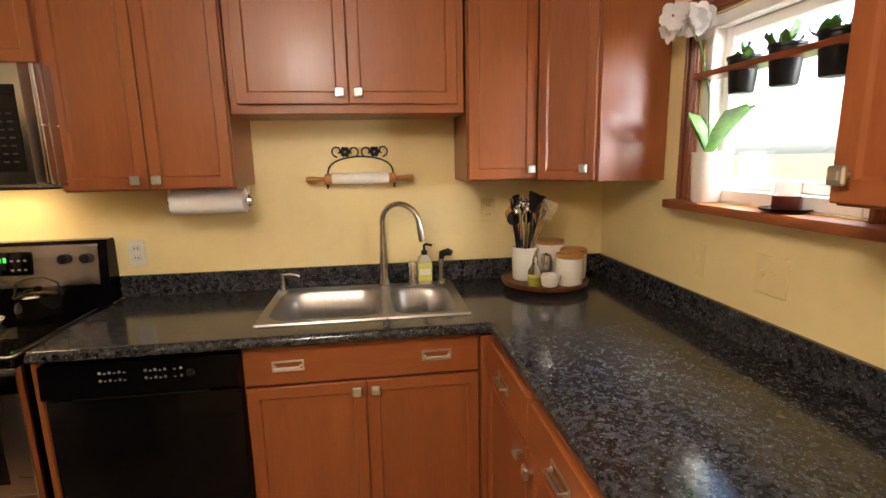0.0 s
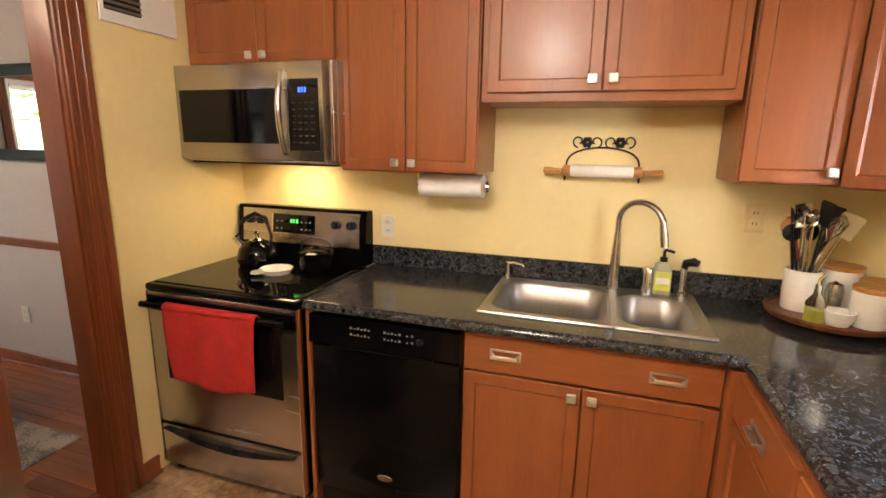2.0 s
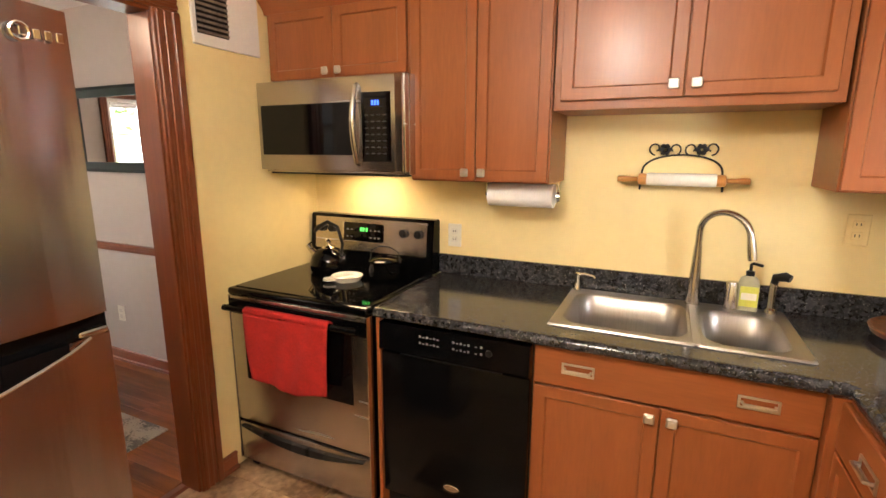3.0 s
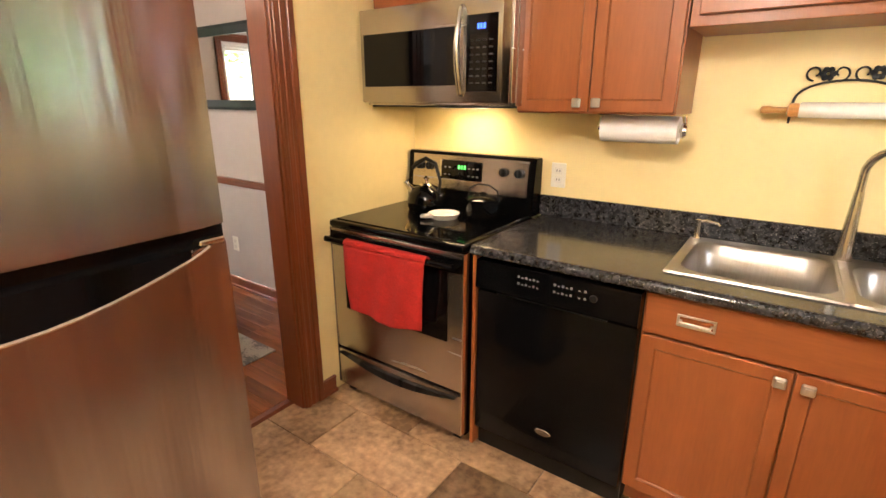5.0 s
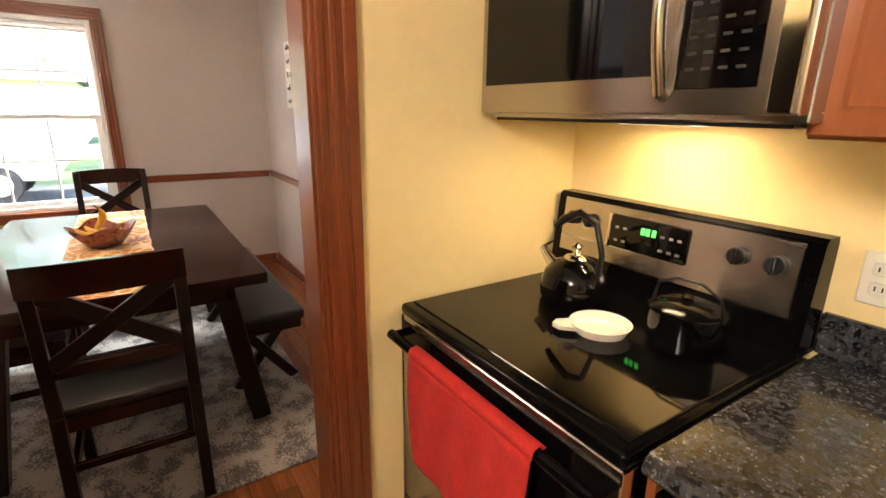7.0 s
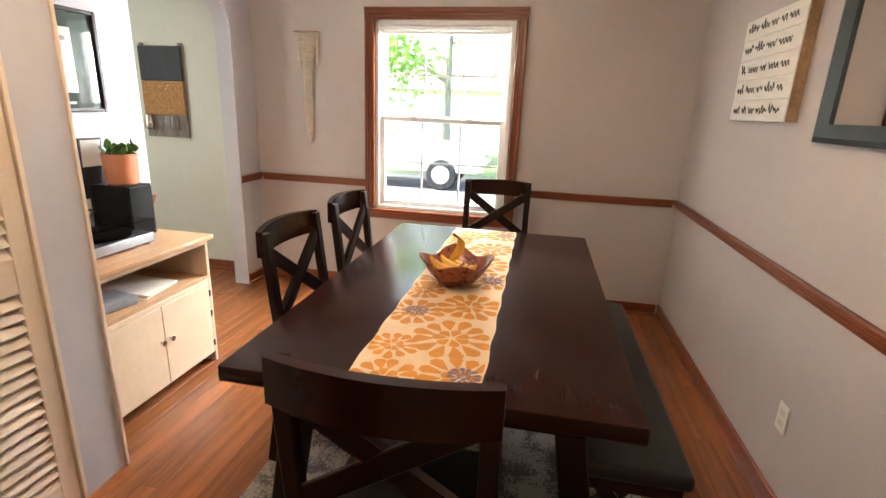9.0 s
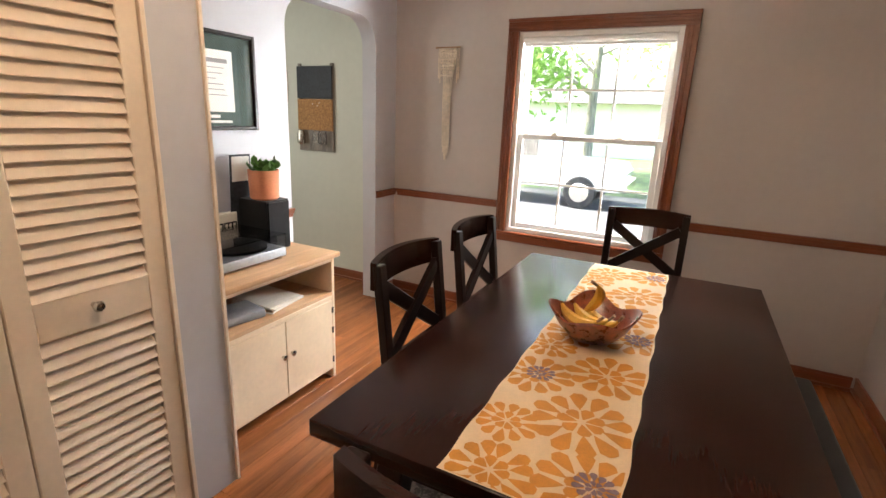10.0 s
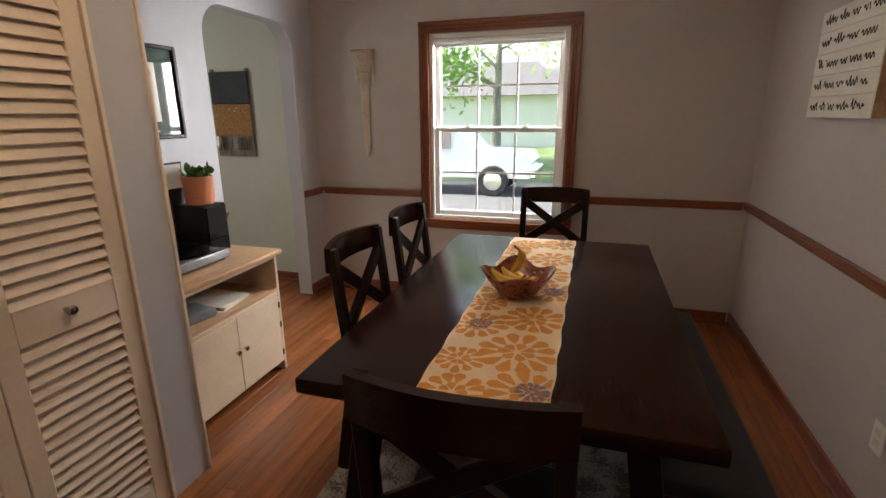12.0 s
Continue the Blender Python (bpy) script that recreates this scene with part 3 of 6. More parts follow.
def knob(parent, x, z, y=-0.02):
    """A square cut knob on a stem."""
    bm = boxes((x - 0.017, x + 0.017, y - 0.026, y - 0.014, z - 0.017, z + 0.017), bevel=0.004)
    box(bm, x - 0.009, x + 0.009, y - 0.029, y - 0.026, z - 0.009, z + 0.009, bevel=0.002)
    tube(bm, [(x, y + 0.001, z), (x, y - 0.015, z)], 0.007, 8)
    part("knob", bm, KNOB, parent, "square polished nickel knob")


def pull(parent, x, z, y=-0.02, w=0.11):
    bm = boxes((x - w / 2, x + w / 2, y - 0.006, y - 0.0005, z - 0.02, z - 0.013), (x - w / 2, x + w / 2, y - 0.006, y - 0.0005, z + 0.013, z + 0.02), (x - w / 2, x - w / 2 + 0.008, y - 0.006, y - 0.0005, z - 0.013, z + 0.013), (x + w / 2 - 0.008, x + w / 2, y - 0.006, y - 0.0005, z - 0.013, z + 0.013), bevel=0.001)
    tube(bm, [(x - w / 2 + 0.012, y - 0.004, z), (x - w / 2 + 0.014, y - 0.022, z), (x + w / 2 - 0.014, y - 0.022, z), (x + w / 2 - 0.012, y - 0.004, z)], 0.005, 8)
    part("pull", bm, KNOB, parent, "rectangular polished nickel bail pull")


def cabinet(name, m, w, h, depth, label, doors=(), drawers=(), plinth=0.0, crown=False, hollow=False):
    """Local: x along the front, front of the body at y=0, back at y=depth. doors: (x0, x1, z0, z1, knob x, knob z)."""
    c = thing(name, m, label, "cabinet", "wooden kitchen cabinets")
    if hollow:
        part("body", boxes((0.001, w - 0.001, 0.001, 0.020, plinth, h), (0.001, 0.02, 0.021, depth, plinth, h), (w - 0.02, w - 0.001, 0.021, depth, plinth, h), (0.021, w - 0.021, 0.021, depth, plinth, plinth + 0.02)), CHERRY, c)
    else:
        part("body", boxes((0.001, w - 0.001, 0.001, depth, plinth, h), bevel=0.002), CHERRY, c)
    if plinth:
        part("toe_kick", B(0.004, w - 0.004, 0.06, depth, 0, plinth - 0.001), CHERRY_H, c, "recessed toe kick")
    for x0, x1, z0, z1, kx, kz in doors:
        d = part("door", door_bm(x1 - x0, z1 - z0), CHERRY, c, at=Matrix.Translation((x0, 0, z0)))
        if kx is not None:
            knob(d, kx - x0, kz - z0)
    for x0, x1, z0, z1, pulls in drawers:
        d = part("drawer_front", B(0, x1 - x0, -0.02, 0, 0, z1 - z0, bevel=0.003), CHERRY_H, c, at=Matrix.Translation((x0, 0, z0)))
        for px in pulls:
            pull(d, px - x0, (z1 - z0) / 2)
    if crown:
        bm = bmesh.new()
        prism(bm, [(0.03, h - 0.01), (-0.022, h - 0.01), (-0.03, h + 0.01), (-0.065, h + 0.05), (-0.07, h + 0.065), (0.03, h + 0.065)], "x", -0.0, w)
        part("crown_moulding", bm, CHERRY_H, c, "stained crown moulding")
    return c


UT = 2.17
cabinet("wall_cabinet", pose(0.015, -0.31, 1.855), 0.775, UT - 1.855, 0.305, "short reddish maple cabinet above the microwave", [(0.012, 0.386, 0.008, 0.31, 0.352, 0.035), (0.39, 0.764, 0.008, 0.31, 0.424, 0.035)], crown=True)
cabinet("wall_cabinet", pose(0.793, -0.31, 1.408), 0.606, UT + 0.12 - 1.408, 0.305, "tall reddish maple cabinet above the dishwasher", [(0.006, 0.301, 0.006, 0.868, 0.262, 0.040), (0.305, 0.600, 0.006, 0.868, 0.335, 0.040)], crown=True)
cabinet("wall_cabinet", pose(1.402, -0.31, 1.685), 0.892, UT + 0.12 - 1.685, 0.305, "reddish maple cabinet above the sink", [(0.028, 0.440, 0.034, 0.593, 0.408, 0.075), (0.444, 0.862, 0.034, 0.593, 0.478, 0.075)], crown=True)
cabinet("wall_cabinet", pose(2.302, -0.31, 1.412), 0.296, UT + 0.12 - 1.412, 0.305, "narrow reddish maple cabinet beside the corner", [(0.006, 0.290, 0.006, 0.868, 0.262, 0.045)], crown=True)
# corner cabinet with a slanting front
c = thing("corner_cabinet", pose(0, 0, 0), "reddish maple corner cabinet with slanting door", "cabinet", "wooden kitchen cabinets")
part("body", prism(bmesh.new(), [(2.600, -0.004), (3.046, -0.004), (3.046, -0.505), (2.775, -0.505), (2.600, -0.330)], "z", 1.408, UT + 0.12), CHERRY, c)
d = part("door", door_bm(0.236, 0.872, rim=0.05), CHERRY, c, at=pose(2.602, -0.334, 1.414, 0, 0, -45))
knob(d, 0.200, 0.045)
part("side_panel", B(2.775, 3.046, -0.512, -0.506, 1.408, UT + 0.12, bevel=0.001), CHERRY, c, "smooth maple side panel")
# cabinet on the far side of the kitchen window
cabinet("wall_cabinet", pose(2.745, -1.515, 1.410, 0, 0, -90), 0.61, UT + 0.12 - 1.410, 0.30, "reddish maple cabinet beside the small window", [(0.006, 0.303, 0.006, 0.868, 0.035, 0.055), (0.307, 0.604, 0.006, 0.868, 0.57, 0.085)], crown=True)

cabinet("base_cabinet", pose(1.440, -0.605, 0), 0.862, 0.877, 0.60, "reddish maple sink base cabinet with two doors", [(0.008, 0.421, 0.115, 0.722, 0.391, 0.690), (0.426, 0.841, 0.115, 0.722, 0.458, 0.690)], [(0.008, 0.841, 0.732, 0.872, (0.158, 0.683))], plinth=0.10, hollow=True)
for k, (a, b) in enumerate(((0.02, 0.50), (0.50, 0.98))):
    w = b - a
    cabinet("base_cabinet", pose(2.325, -0.63 - a, 0, 0, 0, -90), w, 0.877, 0.72, "reddish maple base cabinet under the long counter", [(0.010, w - 0.010, 0.115, 0.722, w - 0.045 if k == 0 else 0.045, 0.690)], [(0.010, w - 0.010, 0.732, 0.872, (w / 2,))], plinth=0.10)
cabinet("base_cabinet", pose(2.325, -1.611, 0, 0, 0, -90), 0.60, 0.877, 0.72, "reddish maple base cabinet near the counter end", [(0.010, 0.59, 0.115, 0.722, 0.05, 0.690)], [(0.010, 0.59, 0.732, 0.872, (0.3,))], plinth=0.10)
solid("filler_panel", B(0.797, 0.815, -0.64, -0.02, 0.0, 0.877, bevel=0.002), CHERRY, "narrow reddish wood panel beside the dishwasher", "panel")

solid("filler_panel", B(2.284, 2.332, -0.656, -0.600, 0.10, 0.877, bevel=0.002), CHERRY, "narrow reddish wood post in the cabinet corner", "panel")

# worktop: one L-shaped slab with the sink cut out, and its upstands
CT = 0.922
SX0, SX1, SY0, SY1 = 1.492, 2.250, -0.530, -0.060
bm = bmesh.new()
top = boxes((0.798, SX0, -0.645, 0, CT - 0.042, CT), (SX0, SX1, -0.645, SY0, CT - 0.042, CT), (SX0, SX1, SY1, 0, CT - 0.042, CT), (SX1, XE, -0.645, 0, CT - 0.042, CT), (2.335, XE, -2.24, -0.645, CT - 0.042, CT))
prism(top, [(2.305, -0.645), (2.335, -0.645), (2.335, -0.675)], "z", CT - 0.042, CT)
bmesh.ops.remove_doubles(top, verts=top.verts[:], dist=0.0005)
bmesh.ops.recalc_face_normals(top, faces=top.faces[:])
worktop = thing("worktop", pose(0, 0, 0), "dark speckled polished granite worktop with upstand", "countertop")
part("slab", top, GRANITE, worktop)
part("edge_roll", tube(tube(bmesh.new(), [(0.80, -0.645, CT - 0.021), (2.312, -0.645, CT - 0.021), (2.335, -0.668, CT - 0.021)], 0.0209, 12), [(2.335, -0.662, CT - 0.021), (2.335, -2.24, CT - 0.021)], 0.0209, 12), GRANITE, worktop, "rounded granite edge")
part("upstand", boxes((0.787, XE - 0.001, -0.020, -0.001, CT + 0.0005, 1.020), (XE - 0.020, XE - 0.001, -2.24, -0.0205, CT + 0.0005, 1.020), bevel=0.003), GRANITE, worktop, "granite upstand along the walls")


# ---- sink and its fittings ----
def ring(cx, cy, hx, hy, r, z, n=6):
    out = []
    for qx, qy, a0 in ((1, 1, 0), (-1, 1, 90), (-1, -1, 180), (1, -1, 270)):
        for k in range(n + 1):
            a = radians(a0 + 90 * k / n)
            out.append((cx + qx * (hx - r) + r * math.cos(a), cy + qy * (hy - r) + r * math.sin(a), z))
    return out


def loft(bm, rings, cap_first=False, cap_last=True):
    vs = [[bm.verts.new(p) for p in r] for r in rings]
    for a, b in zip(vs, vs[1:]):
        for i in range(len(a)):
            j = (i + 1) % len(a)
            bm.faces.new((a[i], a[j], b[j], b[i]))
    if cap_last:
        bm.faces.new(vs[-1])
    if cap_first:
        bm.faces.new(vs[0][::-1])
    return vs


sink = thing("kitchen_sink", pose(0, 0, 0), "double bowl stainless steel sink set in granite", "sink")
bowls = ((1.715, -0.300, 0.213, 0.208), (2.100, -0.318, 0.128, 0.190))
for cx, cy, hx, hy in bowls:
    bm = bmesh.new()
    loft(bm, [ring(cx, cy, hx, hy, 0.08, CT + 0.006), ring(cx, cy, hx - 0.012, hy - 0.012, 0.075, CT - 0.006), ring(cx, cy, hx - 0.022, hy - 0.022, 0.07, CT - 0.10), ring(cx, cy, hx - 0.03, hy - 0.03, 0.07, CT - 0.17), ring(cx, cy, hx - 0.07, hy - 0.07, 0.05, CT - 0.185)])
    bowl = part("bowl", bm, SINK, sink, "deep brushed steel bowl", smooth=60)
    part("drain", lathe(bmesh.new(), [(0.045, 0), (0.042, 0.004), (0.03, 0.004), (0.02, -0.002), (0.0, -0.002)], 20, (cx, cy, CT - 0.182)), CHROME, bowl, "chrome drain")
# rim: flat deck round both bowls, raised at the outer edge
bm = bmesh.new()
RX0, RX1, RY0, RY1 = 1.467, 2.272, -0.548, -0.040
m1 = (bowls[0][0] + bowls[0][2] + bowls[1][0] - bowls[1][2]) / 2
for (cx, cy, hx, hy), x0, x1 in zip(bowls, (RX0, m1), (m1, RX1)):
    inner = ring(cx, cy, hx, hy, 0.08, CT + 0.006)
    ocx, ohx, ocy, ohy = (x0 + x1) / 2, (x1 - x0) / 2, (RY0 + RY1) / 2, (RY1 - RY0) / 2
    loft(bm, [ring(ocx, ocy, ohx, ohy, 0.012, CT + 0.0005), ring(ocx, ocy, ohx - 0.004, ohy - 0.004, 0.012, CT + 0.008), ring(ocx, ocy, ohx - 0.011, ohy - 0.011, 0.014, CT + 0.006), inner], cap_last=False)
box(bm, m1 - 0.013, m1 + 0.013, RY0 + 0.004, RY1 - 0.004, CT + 0.002, CT + 0.0088, bevel=0.002)
part("rim", bm, SINK, sink, "flat steel rim")

tap = thing("faucet", pose(1.953, -0.068, CT + 0.006), "tall brushed nickel gooseneck kitchen faucet", "faucet")
part("base", lathe(bmesh.new(), [(0.027, 0), (0.027, 0.02), (0.024, 0.06), (0.018, 0.16), (0.0145, 0.24), (0.0, 0.24)], 20), NICKEL, tap)
arc = [(0, 0, 0.235)] + [(0.078 - 0.078 * math.cos(a), -0.068 + 0.068 * math.cos(a), 0.30 + 0.085 * math.sin(a)) for a in (math.pi * k / 14 for k in range(15))] + [(0.163, -0.140, 0.262)]
part("spout", tube(bmesh.new(), arc, 0.0125, 14), NICKEL, tap)
part("spray_head", tube(bmesh.new(), [(0.157, -0.137, 0.30), (0.163, -0.140, 0.262), (0.168, -0.144, 0.225)], [0.0135, 0.016, 0.015], 14), NICKEL, tap, "pull down spray head")
h = thing("soap_dispenser", pose(1.492, -0.056, CT + 0.007), "small brushed nickel soap dispenser by the sink", "dispenser")
part("body", lathe(bmesh.new(), [(0.017, 0), (0.015, 0.01), (0.010, 0.05), (0.012, 0.055), (0.012, 0.075), (0, 0.077)], 16), NICKEL, h)
part("nozzle", tube(bmesh.new(), [(0, 0, 0.066), (0.03, -0.01, 0.074), (0.07, -0.02, 0.070), (0.078, -0.022, 0.062)], [0.007, 0.006, 0.005, 0.004], 8), NICKEL, h)
h = solid("air_gap_cap", lathe(bmesh.new(), [(0.026, 0), (0.022, 0.10), (0.018, 0.108), (0, 0.108)], 18), NICKEL, "tapered brushed nickel cap beside the faucet", "sink fitting", at=pose(2.086, -0.072, CT + 0.0065))
h = thing("soap_bottle", pose(2.142, -0.066, CT + 0.0075), "clear soap bottle with green label and black pump", "bottle")
bm = bmesh.new()
loft(bm, [ring(0, 0, 0.036, 0.024, 0.016, z, 4) for z in (0, 0.10)] + [ring(0, 0, 0.030, 0.020, 0.016, 0.125, 4), ring(0, 0, 0.014, 0.014, 0.0135, 0.138, 4)], cap_first=True)
part("bottle", bm, material("milky_soap_plastic", (0.42, 0.40, 0.27), 0.25, var=0.03, scale=10), h, "milky plastic bottle")
part("label", boxes((-0.031, 0.031, -0.0265, -0.0245, 0.018, 0.098), bevel=0.0005), LIME, h, "yellow green paper label")
part("label_band", boxes((-0.026, 0.026, -0.0275, -0.0266, 0.045, 0.072)), DOCUMENT, h, "pale band")
part("pump", tube(lathe(bmesh.new(), [(0.015, 0.137), (0.015, 0.155), (0.006, 0.158), (0.006, 0.182), (0, 0.182)], 14), [(0, 0, 0.180), (0.006, -0.004, 0.186), (0.035, -0.02, 0.182)], 0.006, 8), BLACKMATT, h, "black pump")
h = thing("side_sprayer", pose(2.222, -0.066, CT + 0.006), "brushed nickel side sprayer with black head", "sprayer")
part("base", lathe(bmesh.new(), [(0.024, 0), (0.022, 0.012), (0.014, 0.02), (0.0135, 0.12), (0, 0.12)], 16), NICKEL, h)
part("head", tube(bmesh.new(), [(0, 0, 0.115), (0.004, -0.004, 0.14), (0.03, -0.02, 0.15), (0.045, -0.03, 0.145)], [0.013, 0.017, 0.018, 0.014], 12), BLACKMATT, h, "black spray head")

# ---- range ----
stove = thing("range", pose(0.022, -0.665, 0), "stainless steel electric range with black glass cooktop", "stove")
W = 0.762
part("body", B(0.004, W - 0.004, 0.02, 0.66, 0.03, 0.895), BLACK, stove, "black side panels")
part("cooktop", B(0, W, -0.022, 0.60, 0.885, 0.918, bevel=0.012, seg=3), BLACK, stove, "black rounded cooktop rim")
part("glass_top", B(0.02, W - 0.02, 0.012, 0.575, 0.916, 0.9225, bevel=0.002), BLACKGLASS, stove, "glossy black ceramic glass")
bm = prism(bmesh.new(), [(0.57, 0.92), (0.575, 1.00), (0.595, 1.185), (0.605, 1.195), (0.655, 1.195), (0.66, 1.18), (0.66, 0.92)], "x", 0.0, W)
back = part("back_panel", bm, BLACK, stove, "black backguard")
bm = prism(bmesh.new(), [(0.5765, 1.005), (0.571, 1.008), (0.588, 1.18), (0.5935, 1.177)], "x", 0.035, W - 0.035)
part("control_panel", bm, STEEL, back, "brushed steel control panel")
tilt = pose(0, 0.575, 1.04, -5.6)
part("display", B(0.228, 0.474, -0.010, 0.006, 0.02, 0.118, bevel=0.006, seg=2), BLACKGLASS, back, "black clock display", at=tilt)
part("display_trim", B(0.218, 0.236, -0.011, 0.005, 0.018, 0.120, bevel=0.005, seg=2), CHROME, back, at=tilt)
part("clock_digits", boxes((0.335, 0.347, -0.0115, -0.0105, 0.075, 0.095), (0.351, 0.363, -0.0115, -0.0105, 0.075, 0.095), (0.370, 0.382, -0.0115, -0.0105, 0.075, 0.095)), GREENLED, back, "green clock digits", at=tilt)
me = mesh_of("button_mark", B(-0.006, 0.006, -0.0112, -0.0105, 0, 0.007), material("grey_button_print", (0.22, 0.21, 0.20), 0.5))
for x in (0.255, 0.282, 0.402, 0.428, 0.452):
    for z in (0.040, 0.078):
        ob = new("button_mark", me)
        ob.parent, ob.matrix_local = back, tilt @ Matrix.Translation((x, 0, z))
for kx in (0.597, 0.682, 0.085, 0.15):
    bm = lathe(bmesh.new(), [(0.022, 0), (0.021, 0.014), (0.017, 0.018), (0, 0.018)], 18, m=pose(0, 0, 0, 90).to_3x3())
    box(bm, -0.004, 0.004, -0.026, -0.016, -0.02, 0.02, bevel=0.002)
    part("control_knob", bm, BLACKMATT, back, "black control knob", at=tilt @ Matrix.Translation((kx, -0.004, 0.080)))
door = part("oven_door", B(0.004, W - 0.004, -0.018, 0.02, 0.262, 0.862, bevel=0.006, seg=2), STEEL, stove, "stainless steel oven door")
part("top_band", B(0.004, W - 0.004, -0.020, -0.0185, 0.80, 0.862, bevel=0.0005), BLACK, door, "black band above the window")
part("oven_window", B(0.088, W - 0.078, -0.021, -0.0186, 0.487, 0.80, bevel=0.001), BLACKGLASS, door, "dark oven window")
part("oven_handle", tube(tube(tube(bmesh.new(), [(0.02, -0.062, 0.838), (W - 0.02, -0.062, 0.838)], 0.014, 12), [(0.03, -0.018, 0.838), (0.03, -0.062, 0.838)], 0.012, 8), [(W - 0.03, -0.018, 0.838), (W - 0.03, -0.062, 0.838)], 0.012, 8), BLACK, door, "long black bar handle")
part("vent_strip", B(0.002, W - 0.002, -0.016, 0.02, 0.866, 0.884, bevel=0.003), STEEL, stove, "steel strip under the cooktop")
for x in (0.0, W - 0.006):
    part("side_trim", B(x, x + 0.006, -0.02, 0.02, 0.05, 0.884, bevel=0.001), CHROME, stove, "bright side trim")
dr = part("storage_drawer", B(0.008, W - 0.008, -0.018, 0.02, 0.045, 0.248, bevel=0.006, seg=2), STEEL, stove, "stainless storage drawer")
bm = bmesh.new()
n = 14
low = [(0.03 + (W - 0.06) * k / n, 0.232 - 0.052 * math.sin(math.pi * k / n)) for k in range(n + 1)]
high = [(0.03 + (W - 0.06) * k / n, 0.236 - 0.020 * math.sin(math.pi * k / n)) for k in range(n + 1)]
for (xa, za), (xb, zb), (xc, zc), (xd, zd) in zip(low, low[1:], high[1:], high):
    prism(bm, [(xa, za), (xb, zb), (xc, zc), (xd, zd)], "y", -0.034, -0.0181)
bmesh.ops.remove_doubles(bm, verts=bm.verts[:], dist=0.0003)
part("drawer_handle", bm, BLACKMATT, dr, "curved black drawer handle")
for x in (0.03, W - 0.07):
    for y in (0.02, 0.58):
        part("foot", B(x, x + 0.04, y, y + 0.04, 0, 0.05), BLACKMATT, stove)

# towel over the oven handle, a folded cloth sheet with soft waves
bm = bmesh.new()
nx, nz = 26, 30
grid = []
for j in range(nz + 1):
    row = []
    s = j / nz
    for i in range(nx + 1):
        u = i / nx
        x = 0.155 + 0.46 * u + 0.030 * s * (1 - u) - 0.025 * s * u
        wave = 0.010 * math.sin(8 * u + 3.0 * s) * (0.3 + s) + 0.003 * math.sin(23 * u + 5 * s)
        if s < 0.12:
            a = math.pi * (1 - s / 0.12)
            y, z = -0.062 + 0.018 * math.cos(a), 0.838 + 0.018 * math.sin(a)
        else:
            k = (s - 0.12) / 0.88
            y, z = -0.082 - wave - 0.004 * k, 0.838 - (0.300 + 0.022 * math.sin(2.6 * u + 0.4) + 0.004 * u) * k
        row.append(bm.verts.new((x, y, z)))
    grid.append(row)
for a, b in zip(grid, grid[1:]):
    for i in range(nx):
        bm.faces.new((a[i], a[i + 1], b[i + 1], b[i]))
towel = solid("dish_towel", bm, TOWEL, "red terry dish towel hung over the oven handle", "towel", smooth=80, at=pose(0.022, -0.665, 0))
mod = towel.modifiers.new("thickness", "SOLIDIFY")
mod.thickness, mod.offset = 0.006, 1

# ---- microwave ----
mw = thing("microwave", pose(0.017, -0.395, 1.433) @ Matrix.Diagonal((1.027, 1.0, 1.027, 1.0)), "stainless over the range microwave with lit clock", "microwave")
part("body", B(0, 0.782, 0.015, 0.39, 0, 0.405, bevel=0.003), STEEL, mw)
door = part("door", B(0, 0.782, -0.022, 0.014, 0.012, 0.402, bevel=0.005, seg=2), STEEL, mw, "stainless steel front")
part("window", B(0.022, 0.54, -0.0245, -0.0222, 0.08, 0.30, bevel=0.001), BLACKGLASS, door, "dark glass window")
part("control_panel", B(0.575, 0.715, -0.0245, -0.0222, 0.055, 0.335, bevel=0.001), BLACKGLASS, door, "black keypad panel")
part("clock_digits", boxes((0.625, 0.634, -0.0255, -0.0246, 0.283, 0.302), (0.638, 0.647, -0.0255, -0.0246, 0.283, 0.302), (0.652, 0.661, -0.0255, -0.0246, 0.283, 0.302)), BLUELED, door, "blue clock digits")
me = mesh_of("keypad_mark", B(0, 0.016, -0.0252, -0.0246, 0, 0.005), material("grey_print", (0.022, 0.022, 0.022), 0.6))
for i in range(4):
    for j in range(7):
        ob = new("keypad_mark", me)
        ob.parent, ob.location = door, (0.592 + 0.029 * i, 0, 0.085 + 0.026 * j)
part("handle", tube(bmesh.new(), [(0.555, -0.02, 0.045)] + [(0.555, -0.036 - 0.030 * math.sin(math.pi * k / 12), 0.05 + 0.31 * k / 12) for k in range(13)] + [(0.555, -0.02, 0.365)], 0.0125, 12), NICKEL, door, "curved steel handle")
part("side_strip", B(0.735, 0.772, -0.026, -0.0222, 0.015, 0.40, bevel=0.002), CHROME, door, "bright steel strip")
part("underside", boxes((0.02, 0.76, 0.02, 0.37, -0.008, -0.0005), (0.33, 0.50, 0.18, 0.30, -0.012, -0.008), bevel=0.002), BLACKMATT, mw, "black vented underside")
part("lamp_lens", B(0.30, 0.52, 0.20, 0.26, -0.0125, -0.0121), LAMPWHITE, mw, "lit cooktop lamp")

